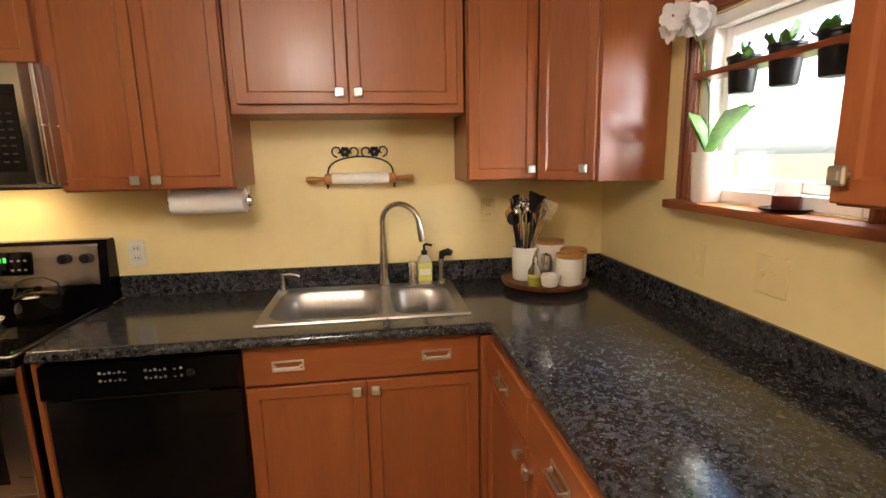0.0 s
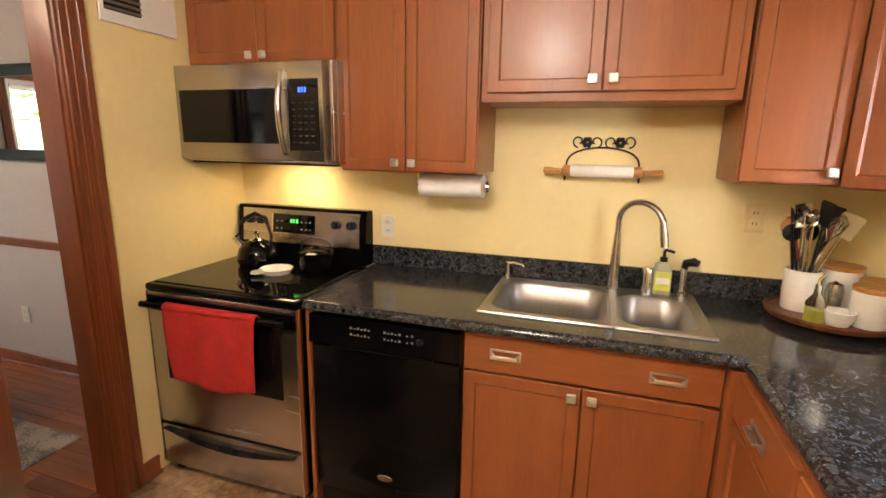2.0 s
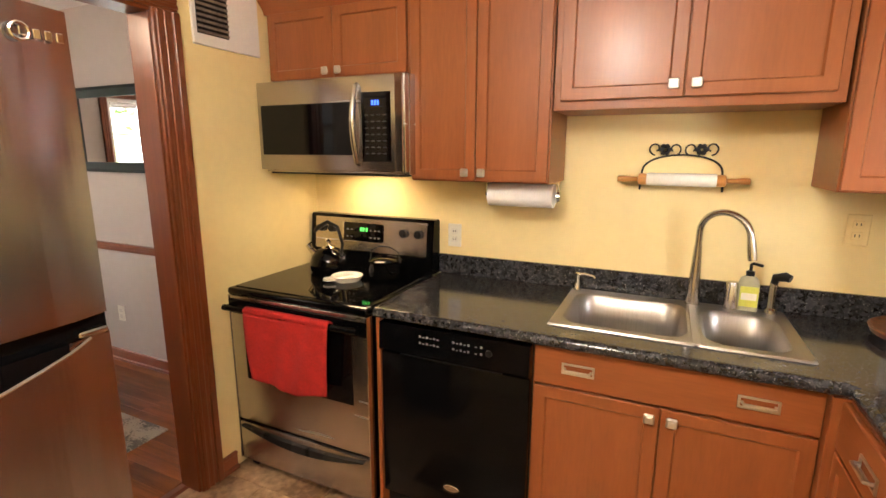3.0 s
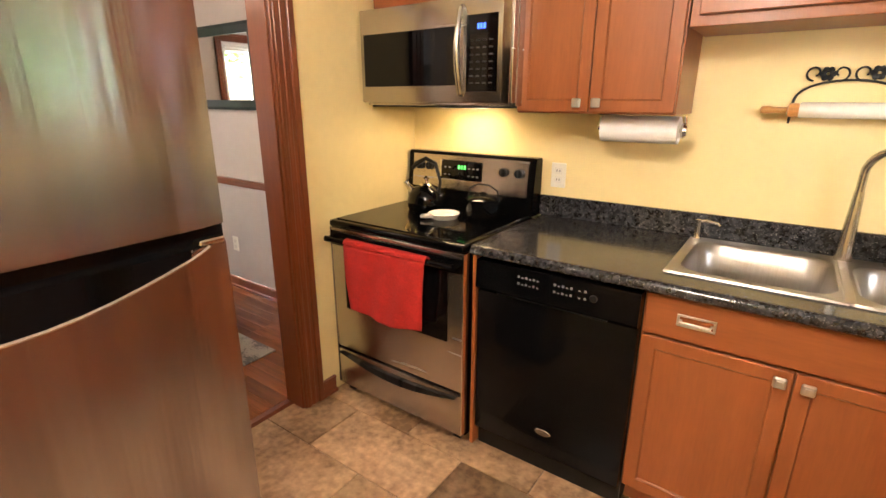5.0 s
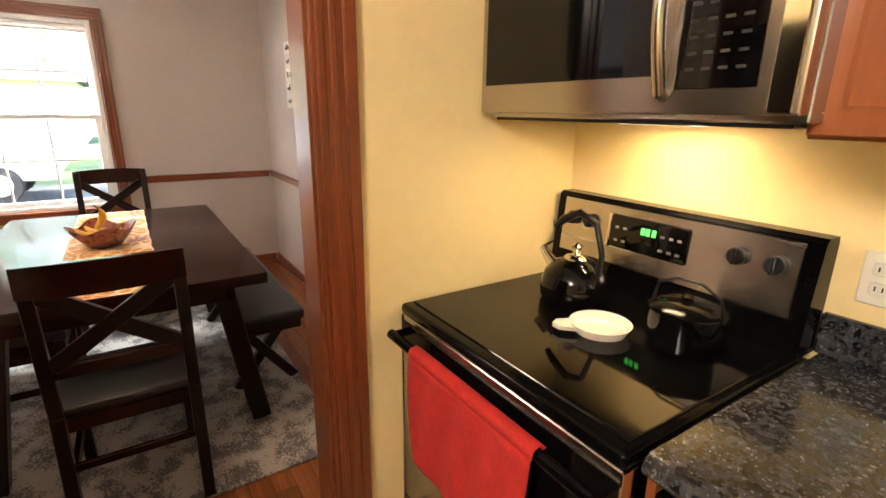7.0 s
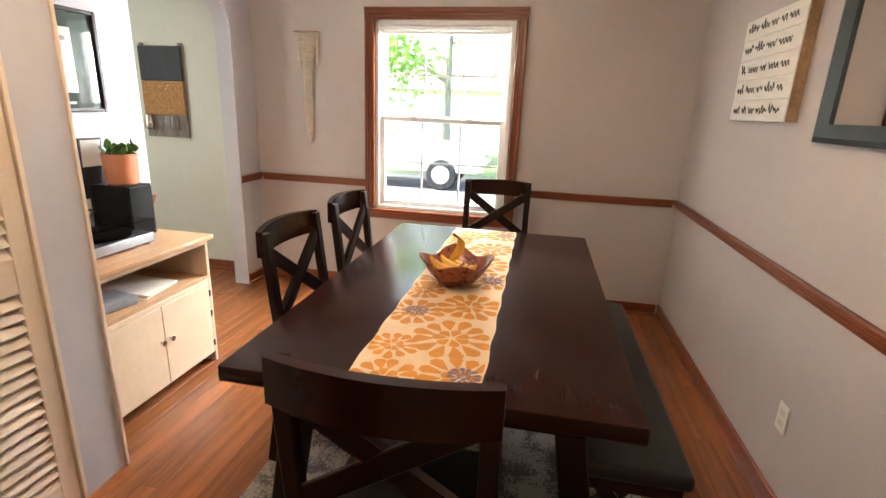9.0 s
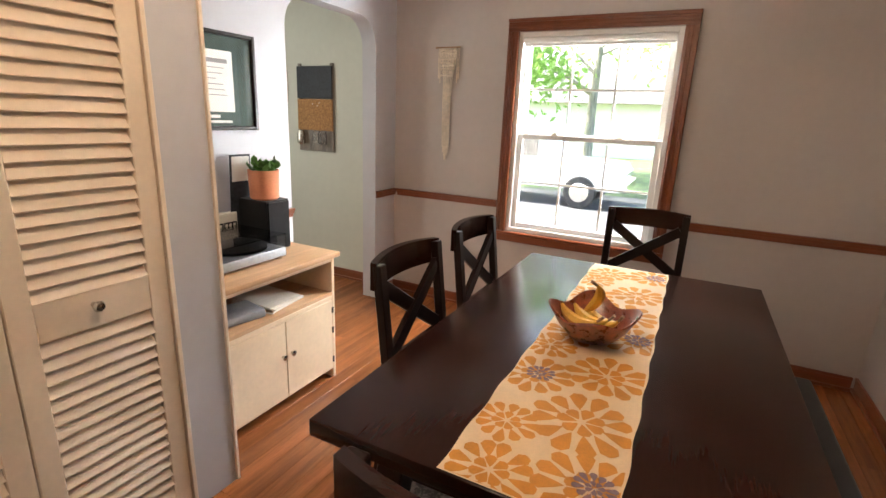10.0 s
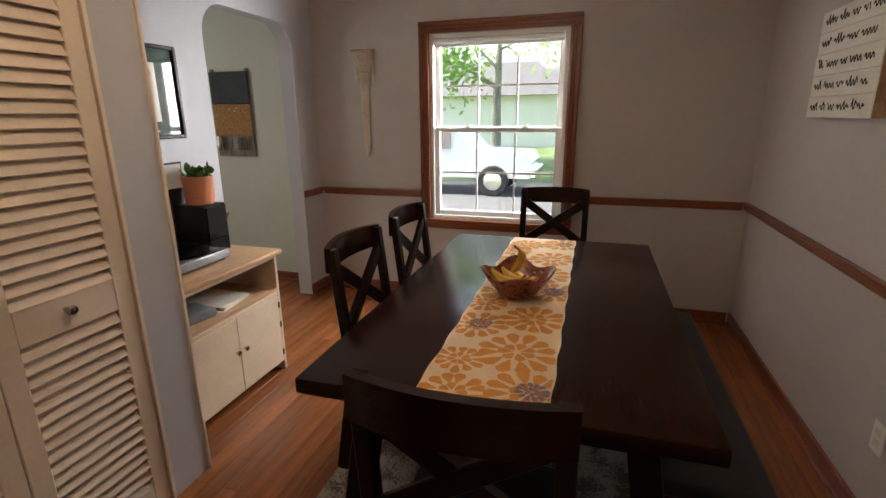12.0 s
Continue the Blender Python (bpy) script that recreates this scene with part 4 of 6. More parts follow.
# ---- dishwasher ----
dw = thing("dishwasher", pose(0.820, -0.625, 0), "black built in dishwasher under the granite", "dishwasher")
part("tub", B(0.004, 0.620, 0.02, 0.60, 0.0, 0.872), BLACKMATT, dw)
part("toe_panel", B(0.01, 0.614, 0.03, 0.05, 0.01, 0.10, bevel=0.002), BLACKMATT, dw)
dd = part("door", B(0.006, 0.618, -0.022, 0.019, 0.105, 0.742, bevel=0.005, seg=2), BLACK, dw, "black enamel door")
cp = part("control_panel", prism(bmesh.new(), [(0.019, 0.745), (-0.024, 0.745), (-0.040, 0.76), (-0.034, 0.87), (0.019, 0.87)], "x", 0.006, 0.618), BLACK, dw, "black control panel")
part("grip_recess", prism(bmesh.new(), [(-0.0405, 0.752), (-0.038, 0.748), (-0.028, 0.7455), (-0.028, 0.752)], "x", 0.10, 0.52), BLACKMATT, cp)
PRINT = material("pale_print", (0.16, 0.16, 0.16), 0.6)
marks = [mesh_of("button_mark", B(-0.004, 0.004, -0.0385, -0.0345, 0, h), PRINT) for h in (0.008, 0.004)]
for i, x in enumerate((0.19, 0.205, 0.22, 0.235, 0.25, 0.265, 0.33, 0.345, 0.36, 0.375, 0.39, 0.42, 0.44)):
    for z in (0.808, 0.834):
        ob = new("button_mark", marks[i % 2])
        ob.parent, ob.location = cp, (x, 0, z)
part("dial", lathe(bmesh.new(), [(0.013, 0), (0.012, 0.008), (0, 0.009)], 16, (0.47, -0.0365, 0.82), pose(0, 0, 0, 90).to_3x3()), BLACKMATT, cp)
part("badge", lathe(bmesh.new(), [(1, 0), (0.9, 0.12), (0, 0.14)], 24, (0.318, -0.0225, 0.208), (pose(0, 0, 0, 90) @ Matrix.Diagonal((0.034, 0.014, 0.02, 1))).to_3x3()), CHROME, dd, "oval bright badge")

# ---- refrigerator ----
fr = thing("refrigerator", pose(0.80, -2.440, 0), "tall brushed stainless refrigerator with two doors", "refrigerator")
part("body", B(-0.76, -0.062, 0, 0.81, 0.03, 1.780, bevel=0.004), BLACKMATT, fr, "dark grey cabinet sides")


def curved_door(z0, z1):
    """A door bowed slightly outwards; y runs across it."""
    bm = bmesh.new()
    out = [(-0.055, 0.0)] + [(-0.012 + 0.014 * math.sin(math.pi * k / 12) - (0.010 if k in (0, 12) else 0), 0.81 * k / 12) for k in range(13)] + [(-0.055, 0.81)]
    prism(bm, out, "z", z0, z1)
    return bm


ud = part("upper_door", curved_door(1.205, 1.785), STEEL_V, fr, "brushed stainless upper door", smooth=25)
ld = part("lower_door", curved_door(0.07, 1.165), STEEL_V, fr, "brushed stainless lower door", smooth=25)
part("handle_recess", boxes((-0.060, -0.020, 0.005, 0.805, 1.160, 1.2045)), BLACK, fr, "black recessed grip between the doors")
bm = bmesh.new()
lip = [(0.02 + 0.70 * k / 14, 1.150 - 0.058 * min(1, math.sin(math.pi * min(1, (14 - k) / 6) / 2))) for k in range(15)]
for (ya, za), (yb, zb) in zip(lip, lip[1:]):
    prism(bm, [(ya, za), (yb, zb), (yb, 1.168), (ya, 1.168)], "x", 0.0005, 0.0035)
bmesh.ops.remove_doubles(bm, verts=bm.verts[:], dist=0.0003)
part("grip", bm, BLACK, ld, "black curved grip")
part("grip_edge", tube(bmesh.new(), [(0.004, y, z) for y, z in lip] + [(0.003, 0.76, 1.168)], 0.004, 6), CHROME, ld, "bright curved edge")
bm = tube(bmesh.new(), [(0.002, 0.722 + 0.014 * math.cos(a), 1.733 + 0.014 * math.sin(a)) for a in (2 * math.pi * k / 20 for k in range(21))], 0.0028, 6)
tube(bm, [(0.002, 0.722, 1.740), (0.002, 0.722, 1.728), (0.002, 0.729, 1.728)], 0.0018, 6)
part("badge", bm, CHROME, ud, "small bright round badge")
for y in (0.748, 0.766, 0.784):
    part("badge_bar", B(-0.004, 0.002, y - 0.006, y + 0.006, 1.724, 1.741, bevel=0.0015), CHROME, ud, "small bright badge bar")
part("hinge", B(-0.05, -0.005, 0.745, 0.80, 1.168, 1.180, bevel=0.003), NICKEL, fr)


# ---- dining table, chairs and bench ----
TX0, TX1, TY0, TY1, TZ = -2.692, -0.892, -1.945, -0.848, 0.772
tb = thing("dining_table", pose(0, 0, 0), "espresso stained wooden dining table with trestle legs", "table")
part("tabletop", B(TX0, TX1, TY0, TY1, TZ - 0.048, TZ, bevel=0.006, seg=2), ESPRESSO_X, tb, "dark satin planked tabletop")
part("apron", boxes((TX0 + 0.12, TX1 - 0.12, TY0 + 0.12, TY0 + 0.145, TZ - 0.14, TZ - 0.049), (TX0 + 0.12, TX1 - 0.12, TY1 - 0.145, TY1 - 0.12, TZ - 0.14, TZ - 0.049), (TX0 + 0.12, TX0 + 0.145, TY0 + 0.145, TY1 - 0.145, TZ - 0.14, TZ - 0.049), (TX1 - 0.145, TX1 - 0.12, TY0 + 0.145, TY1 - 0.145, TZ - 0.14, TZ - 0.049), bevel=0.002), ESPRESSO_X, tb)
for sx, x in ((1, TX1 - 0.17), (-1, TX0 + 0.17)):
    for sy, y in ((1, TY1 - 0.17), (-1, TY0 + 0.17)):
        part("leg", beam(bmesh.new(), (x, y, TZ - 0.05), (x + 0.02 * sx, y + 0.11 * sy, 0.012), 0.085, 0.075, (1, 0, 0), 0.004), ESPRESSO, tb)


def chair(m, label):
    """X-back chair facing local +y; the back stands at y = -0.22. Its origin is on the floor under the seat."""
    c = thing("dining_chair", m, label, "chair", "chairs round the table")
    w = 0.225
    part("seat", B(-0.22, 0.22, -0.20, 0.22, 0.435, 0.475, bevel=0.012, seg=2), LEATHER, c, "black padded seat")
    part("seat_frame", boxes((-0.21, 0.21, -0.19, 0.21, 0.375, 0.434), bevel=0.004), ESPRESSO_X, c)
    for s in (-1, 1):
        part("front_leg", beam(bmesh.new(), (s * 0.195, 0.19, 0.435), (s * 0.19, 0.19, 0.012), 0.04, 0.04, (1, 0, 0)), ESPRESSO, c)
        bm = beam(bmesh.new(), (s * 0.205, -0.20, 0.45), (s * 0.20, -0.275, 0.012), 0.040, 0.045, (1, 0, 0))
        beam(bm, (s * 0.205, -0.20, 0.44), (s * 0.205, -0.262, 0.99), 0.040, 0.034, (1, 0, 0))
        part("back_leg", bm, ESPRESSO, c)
        part("side_stretcher", beam(bmesh.new(), (s * 0.195, 0.19, 0.20), (s * 0.20, -0.24, 0.20), 0.02, 0.03, (1, 0, 0)), ESPRESSO_X, c)
    bm = bmesh.new()
    xs = [-w + 2 * w * k / 10 for k in range(11)]
    yv = lambda x, z: -0.205 - 0.055 * (z - 0.45) / 0.55 - 0.045 * (1 - (x / w) ** 2)
    for xa, xb in zip(xs, xs[1:]):
        za, zb = (0.998 + 0.008 * (1 - (x / w) ** 2) for x in (xa, xb))
        vs = []
        for x, zt in ((xa, za), (xb, zb)):
            for z in (0.900, zt):
                for d in (0.0, -0.026):
                    vs.append(bm.verts.new((x, yv(x, 0.98) + d, z)))
        a0, a1, a2, a3, b0, b1, b2, b3 = vs
        for f in ((a0, a2, b2, b0), (a1, b1, b3, a3), (a2, a3, b3, b2), (a0, b0, b1, a1)):
            bm.faces.new(f)
        if xa == xs[0]:
            bm.faces.new((a0, a1, a3, a2))
        if xb == xs[-1]:
            bm.faces.new((b0, b2, b3, b1))
    bmesh.ops.remove_doubles(bm, verts=bm.verts[:], dist=0.0003)
    part("top_rail", bm, ESPRESSO_X, c, "curved top rail", smooth=30)
    part("lower_rail", B(-0.19, 0.19, -0.236, -0.214, 0.60, 0.645, bevel=0.003), ESPRESSO_X, c)
    for s in (-1, 1):
        part("cross_slat", beam(bmesh.new(), (-s * 0.185, -0.228 - 0.003 * s, 0.642), (s * 0.185, -0.252 - 0.003 * s, 0.903), 0.016, 0.055, (0, 1, 0), 0.003), ESPRESSO, c)
    part("back_stretcher", beam(bmesh.new(), (-0.20, -0.236, 0.27), (0.20, -0.236, 0.27), 0.02, 0.03), ESPRESSO_X, c)
    return c


first = chair(pose(-1.635, -1.850, 0), "espresso X-back dining chair tucked under the table side")
copy_thing(first, pose(-2.252, -1.850, 0))
third = copy_thing(first, pose(-2.915, -1.408, 0, 0, 0, -90))
tagged(third, "espresso X-back dining chair before the window")
fourth = copy_thing(first, pose(-0.885, -1.397, 0, 0, 0, 90))
tagged(fourth, "espresso X-back dining chair at the table end by the doorway")

bn = thing("bench", pose(0, 0, 0), "espresso dining bench with black padded top", "bench", "seats round the table")
part("seat", B(-2.50, -1.135, -0.995, -0.630, 0.415, 0.47, bevel=0.016, seg=3), LEATHER, bn, "black padded seat")
part("seat_frame", B(-2.48, -1.155, -0.975, -0.650, 0.365, 0.414, bevel=0.004), ESPRESSO_X, bn)
for x in (-1.325, -2.33):
    for s in (-1, 1):
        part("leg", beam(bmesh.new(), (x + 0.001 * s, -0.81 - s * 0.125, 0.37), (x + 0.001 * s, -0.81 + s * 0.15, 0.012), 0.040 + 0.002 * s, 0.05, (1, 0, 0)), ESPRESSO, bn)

rug = thing("rug", pose(0, 0, 0), "grey and cream floral area rug under the table", "rug")
part("woven_field", B(-3.15, -0.59, -2.15, -0.635, 0.0, 0.011, bevel=0.004), RUG, rug)

# runner with printed flowers
run = thing("table_runner", pose(0, 0, 0), "cream table runner printed with mustard flowers", "runner")
bm = bmesh.new()
n, k = 60, 8
rows = []
for i in range(n + 1):
    x = -0.897 - 1.835 * i / n
    row = []
    for j in range(k + 1):
        e = 0.003 * math.sin(i * 0.9 + (0 if j == 0 else 2)) if j in (0, k) else 0
        y = -1.600 + 0.358 * j / k + e
        z = TZ + 0.0016 + 0.0004 * (1 + math.sin(i * 0.6 + j))
        if x < TX0 - 0.004:
            z = TZ - (TX0 - x) * 0.9
        row.append(bm.verts.new((x, y, z)))
    rows.append(row)
for a, b in zip(rows, rows[1:]):
    for j in range(k):
        bm.faces.new((a[j], a[j + 1], b[j + 1], b[j]))
part("cloth", bm, RUNNER, run, smooth=60)


def petals(bm, cx, cy, r, turn, z, layers=3, seed=1):
    rng = random.Random(seed)
    for q in range(layers):
        r0, r1, count = r * (0.08 + 0.34 * q), r * (0.46 + 0.56 * q), (7, 12)[q]
        for i in range(count):
            a = turn + 2 * math.pi * (i + 0.5 * q) / count + rng.uniform(-0.06, 0.06)
            half = 0.44 * 2 * math.pi * r1 * 0.8 / count
            ra, rb = r0, r1 * rng.uniform(0.92, 1.06)
            pts = [(ra, 0), (ra + (rb - ra) * 0.35, -half * 0.55), (ra + (rb - ra) * 0.75, -half), (rb * 0.99, -half * 0.5), (rb, 0), (rb * 0.99, half * 0.5), (ra + (rb - ra) * 0.75, half), (ra + (rb - ra) * 0.35, half * 0.55)]
            out = []
            for u, v in pts:
                x, y = cx + u * math.cos(a) - v * math.sin(a), cy + u * math.sin(a) + v * math.cos(a)
                out.append((max(-2.688, min(-0.900, x)), min(-1.247, max(-1.595, y))))
            vs = [bm.verts.new((x, y, z + 0.00018 * (1 - q))) for x, y in out]
            if abs(sum(out[i][0] * out[i - 1][1] - out[i - 1][0] * out[i][1] for i in range(8))) > 2e-5:
                bm.faces.new(vs)


spots = []
for i in range(3):
    x = -0.78 * i
    spots += [(x - 0.990, -1.305, 0.105, True), (x - 0.945, -1.500, 0.092, False), (x - 1.126, -1.528, 0.076, False), (x - 1.212, -1.366, 0.118, False), (x - 1.382, -1.530, 0.098, True), (x - 1.475, -1.346, 0.108, False), (x - 1.595, -1.545, 0.084, False)]
for i, (x, y, r, dark) in enumerate([q for q in spots if q[0] > -2.66]):
    bm = bmesh.new()
    petals(bm, x, y, r * 1.06, i * 0.7, TZ + 0.0028 + 0.0003 * (i % 4), 2, i)
    f = part("printed_flower", bm, ORANGE, run, "mustard printed flower", smooth=None)
    if dark:
        bm = bmesh.new()
        petals(bm, x - 0.01, y + 0.01, r * 0.42, i * 0.5, TZ + 0.0045, 2, i)
        part("flower_centre", bm, PURPLE, f, "grey purple centre", smooth=None)

# fruit bowl
fb = thing("fruit_bowl", pose(-1.712, -1.440, TZ + 0.006, 0, 0, 12), "carved red brown wooden bowl on the runner", "bowl")


def bowl_ring(r, z, wave, n=48):
    out = []
    for i in range(n):
        a = 2 * math.pi * i / n
        q = r * (1 + 0.10 * math.cos(4 * a) * wave)
        out.append((q * math.cos(a), q * math.sin(a) * 0.92, z + wave * 0.016 * math.cos(4 * a)))
    return out


bm = bmesh.new()
loft(bm, [bowl_ring(0.055, 0.0, 0), bowl_ring(0.085, 0.012, 0.1), bowl_ring(0.125, 0.055, 0.5), bowl_ring(0.150, 0.098, 1), bowl_ring(0.146, 0.102, 1), bowl_ring(0.138, 0.098, 1), bowl_ring(0.112, 0.055, 0.5), bowl_ring(0.07, 0.02, 0.1)], cap_first=True)
part("shell", bm, BOWLWOOD, fb, smooth=50)


def banana(m, bend=1.0):
    b = thing("banana", m, "ripe yellow banana in the wooden bowl", "banana", "bananas in the bowl")
    pts = [(0.09 * math.sin(t), 0, 0.09 * (1 - math.cos(t)) * bend) for t in (-0.9 + 1.8 * k / 12 for k in range(13))]
    rad = [0.005, 0.009, 0.014, 0.0165, 0.018, 0.0185, 0.0185, 0.018, 0.017, 0.015, 0.011, 0.006, 0.005]
    part("skin", tube(bmesh.new(), pts, rad, 6), BANANA, b, smooth=50)
    p0, p1 = Vector(pts[-1]), Vector(pts[-1]) + Vector((0.018, 0, 0.024))
    part("stem", tube(bmesh.new(), [p0, p1], [0.0048, 0.006], 6), SIGNSIDE, b, "brown stem")
    return b


banana(pose(-1.702, -1.490, TZ + 0.060, 0, 8, 70))
banana(pose(-1.712, -1.450, TZ + 0.066, 0, 4, 62))
banana(pose(-1.732, -1.410, TZ + 0.062, 10, 0, 55))
banana(pose(-1.752, -1.435, TZ + 0.135, 90, -62, 40))

# ---- closet door ----
cd = tagged(new("door_1"), "cream louvred bifold closet door, closed", "door", kind="structure")
for x0, x1 in ((-1.070, -0.637), (-0.633, -0.200)):
    leaf = part("leaf", boxes((x0, x0 + 0.062, YC - 0.035, YC - 0.004, 0.015, 2.03), (x1 - 0.062, x1, YC - 0.035, YC - 0.004, 0.015, 2.03), (x0 + 0.062, x1 - 0.062, YC - 0.034, YC - 0.005, 0.015, 0.12), (x0 + 0.062, x1 - 0.062, YC - 0.034, YC - 0.005, 0.845, 0.958), (x0 + 0.062, x1 - 0.062, YC - 0.034, YC - 0.005, 1.95, 2.03), bevel=0.003), LOUVRE, cd)
    me = mesh_of("slat", beam(bmesh.new(), (0, 0, 0), (x1 - x0 - 0.122, 0, 0), 0.0050, 0.052, (0, 0.835, 0.55), 0.001), LOUVRE, 35)
    for z0, z1 in ((0.12, 0.845), (0.958, 1.95)):
        count = round((z1 - z0) / 0.042)
        for i in range(count):
            s = new("slat", me)
            s.parent = leaf
            s.location = (x0 + 0.061, YC - 0.0195, z0 + (i + 0.5) * (z1 - z0) / count)
leafs = [o for o in cd.children if o.name.startswith("leaf")]
part("door_knob", lathe(bmesh.new(), [(0.008, -0.004), (0.007, 0.014), (0.015, 0.022), (0.0165, 0.03), (0.012, 0.037), (0, 0.039)], 18, m=pose(0, 0, 0, -90).to_3x3()), NICKEL, leafs[0], "round dark nickel knob", at=pose(-0.842, YC - 0.004, 0.915))
structure("trim_closet", boxes((-1.088, -1.072, YC - 0.03, YC + 0.006, 0, 2.035), (-1.275, -1.261, YC - 0.012, YC + 0.010, 0.0, ZC - 0.001), bevel=0.002), LOUVRE, "cream trim beside the closet door")

# ---- media cabinet ----
mc = thing("media_cabinet", pose(0, 0, 0), "cream painted media cabinet with honey wood top", "cabinet")
CX0, CX1, CY0, CY1 = -2.125, -1.375, -3.415, -2.885
part("top", B(CX0 - 0.03, CX1 + 0.03, CY0, CY1 + 0.022, 0.722, 0.750, bevel=0.008, seg=2), BIRCH, mc, "honey coloured wooden top")
part("carcass", boxes((CX0, CX0 + 0.022, CY0, CY1, 0, 0.721), (CX1 - 0.022, CX1, CY0, CY1, 0, 0.721), (CX0 + 0.022, CX1 - 0.022, CY0, CY0 + 0.01, 0.06, 0.721), (CX0 + 0.022, CX1 - 0.022, CY0 + 0.01, CY1 - 0.002, 0.06, 0.08), (CX0 + 0.022, CX1 - 0.022, CY1 - 0.02, CY1, 0.700, 0.721), bevel=0.002), CREAM, mc)
part("shelf", B(CX0 + 0.022, CX1 - 0.022, CY0 + 0.011, CY1 - 0.001, 0.505, 0.525), BIRCH, mc, "honey wood open shelf")
part("front_rail", B(CX0 + 0.022, CX1 - 0.022, CY1 - 0.019, CY1 + 0.001, 0.480, 0.504, bevel=0.002), CREAM, mc)
mid = (CX0 + CX1) / 2
for x0, x1, kx in ((CX0 + 0.024, mid - 0.002, mid - 0.03), (mid + 0.002, CX1 - 0.024, mid + 0.03)):
    d = part("door", B(x0, x1, CY1 - 0.018, CY1 + 0.002, 0.062, 0.478, bevel=0.002), CREAM, mc)
    part("knob", lathe(bmesh.new(), [(0.006, -0.002), (0.006, 0.012), (0.014, 0.016), (0.014, 0.022), (0.008, 0.026), (0, 0.026)], 14, m=pose(0, 0, 0, -90).to_3x3()), NICKEL, d, "dark metal knob", at=pose(kx, CY1 + 0.002, 0.300))
    hx = x0 if kx < mid else x1
    for z in (0.12, 0.30, 0.42):
        part("hinge", B(hx - 0.006, hx + 0.006, CY1 + 0.001, CY1 + 0.006, z - 0.018, z + 0.018, bevel=0.001), IRON, d, "small black hinge")

tt = thing("turntable", pose(-1.70, -3.175, 0.751), "silver record player with smoked dust cover", "record player")
part("plinth", B(-0.20, 0.20, -0.17, 0.17, 0.014, 0.06, bevel=0.006, seg=2), material("silver_grey_plastic", (0.42, 0.43, 0.45), 0.35, 0.5), tt)
part("platter", lathe(bmesh.new(), [(0.148, 0), (0.148, 0.014), (0.143, 0.016), (0.01, 0.016), (0.0035, 0.024), (0, 0.024)], 40, (-0.03, 0, 0.0605)), BLACKMATT, tt, "black platter")
part("tone_arm", tube(bmesh.new(), [(0.155, -0.10, 0.085), (0.15, 0.02, 0.085), (0.12, 0.09, 0.083)], 0.004, 8), CHROME, tt, "thin metal tone arm")
part("dust_cover", boxes((-0.20, 0.20, -0.17, 0.17, 0.125, 0.128), (-0.20, 0.20, 0.167, 0.17, 0.062, 0.1249), (-0.20, 0.20, -0.17, -0.167, 0.062, 0.1249), (-0.20, -0.197, -0.1669, 0.1669, 0.062, 0.1249), (0.197, 0.20, -0.1669, 0.1669, 0.062, 0.1249)), SMOKE, tt, "smoked clear dust cover", smooth=None)
for x in (-0.17, 0.17):
    for y in (-0.14, 0.14):
        part("foot", lathe(bmesh.new(), [(0.018, 0), (0.02, 0.014), (0, 0.0141)], 14, (x, y, 0)), NICKEL, tt)
sp = thing("bookshelf_speaker", pose(-1.995, -3.25, 0.751), "black bookshelf speaker on the media cabinet", "speaker")
part("case", B(-0.08, 0.08, -0.10, 0.10, 0, 0.27, bevel=0.003), BLACKMATT, sp)
part("grille", B(-0.074, 0.074, 0.1005, 0.110, 0.008, 0.262, bevel=0.003), material("black_grille_cloth", (0.008, 0.008, 0.009), 0.95, bump=0.5, bump_scale=400), sp, "black cloth grille")
fp = thing("potted_plant", pose(-1.99, -3.235, 1.0215), "leafy succulent in a terracotta pot on the speaker", "plant")
part("pot", lathe(bmesh.new(), [(0.066, 0), (0.074, 0.01), (0.080, 0.15), (0.080, 0.155), (0.073, 0.155), (0.070, 0.13), (0, 0.13)], 28), TERRA, fp, "plain terracotta pot")
part("soil", lathe(bmesh.new(), [(0.0695, 0.1305), (0.06, 0.135), (0, 0.138)], 20), WALNUT, fp)


def leaf_bm(rng, count, spread, zlo, zhi, size):
    bm = bmesh.new()
    for i in range(count):
        a, tiltv = rng.uniform(0, 6.283), rng.uniform(0.15, 1.15)
        base = Vector((rng.uniform(-1, 1) * spread * 0.5, rng.uniform(-1, 1) * spread * 0.5, rng.uniform(zlo, zhi)))
        d = Vector((math.cos(a) * math.sin(tiltv), math.sin(a) * math.sin(tiltv), math.cos(tiltv)))
        s = d.cross(Vector((0, 0, 1))).normalized()
        nrm = s.cross(d)
        L, w = size * rng.uniform(0.7, 1.3), size * rng.uniform(0.28, 0.42)
        p = [base, base + d * L * 0.4 + s * w, base + d * L * 0.8 + s * w * 0.8, base + d * L + nrm * 0.01, base + d * L * 0.8 - s * w * 0.8, base + d * L * 0.4 - s * w]
        c0 = base + d * L * 0.55 - nrm * 0.006
        vs, cv = [bm.verts.new(q) for q in p], bm.verts.new(c0)
        for q in range(6):
            bm.faces.new((vs[q], vs[(q + 1) % 6], cv))
    return bm


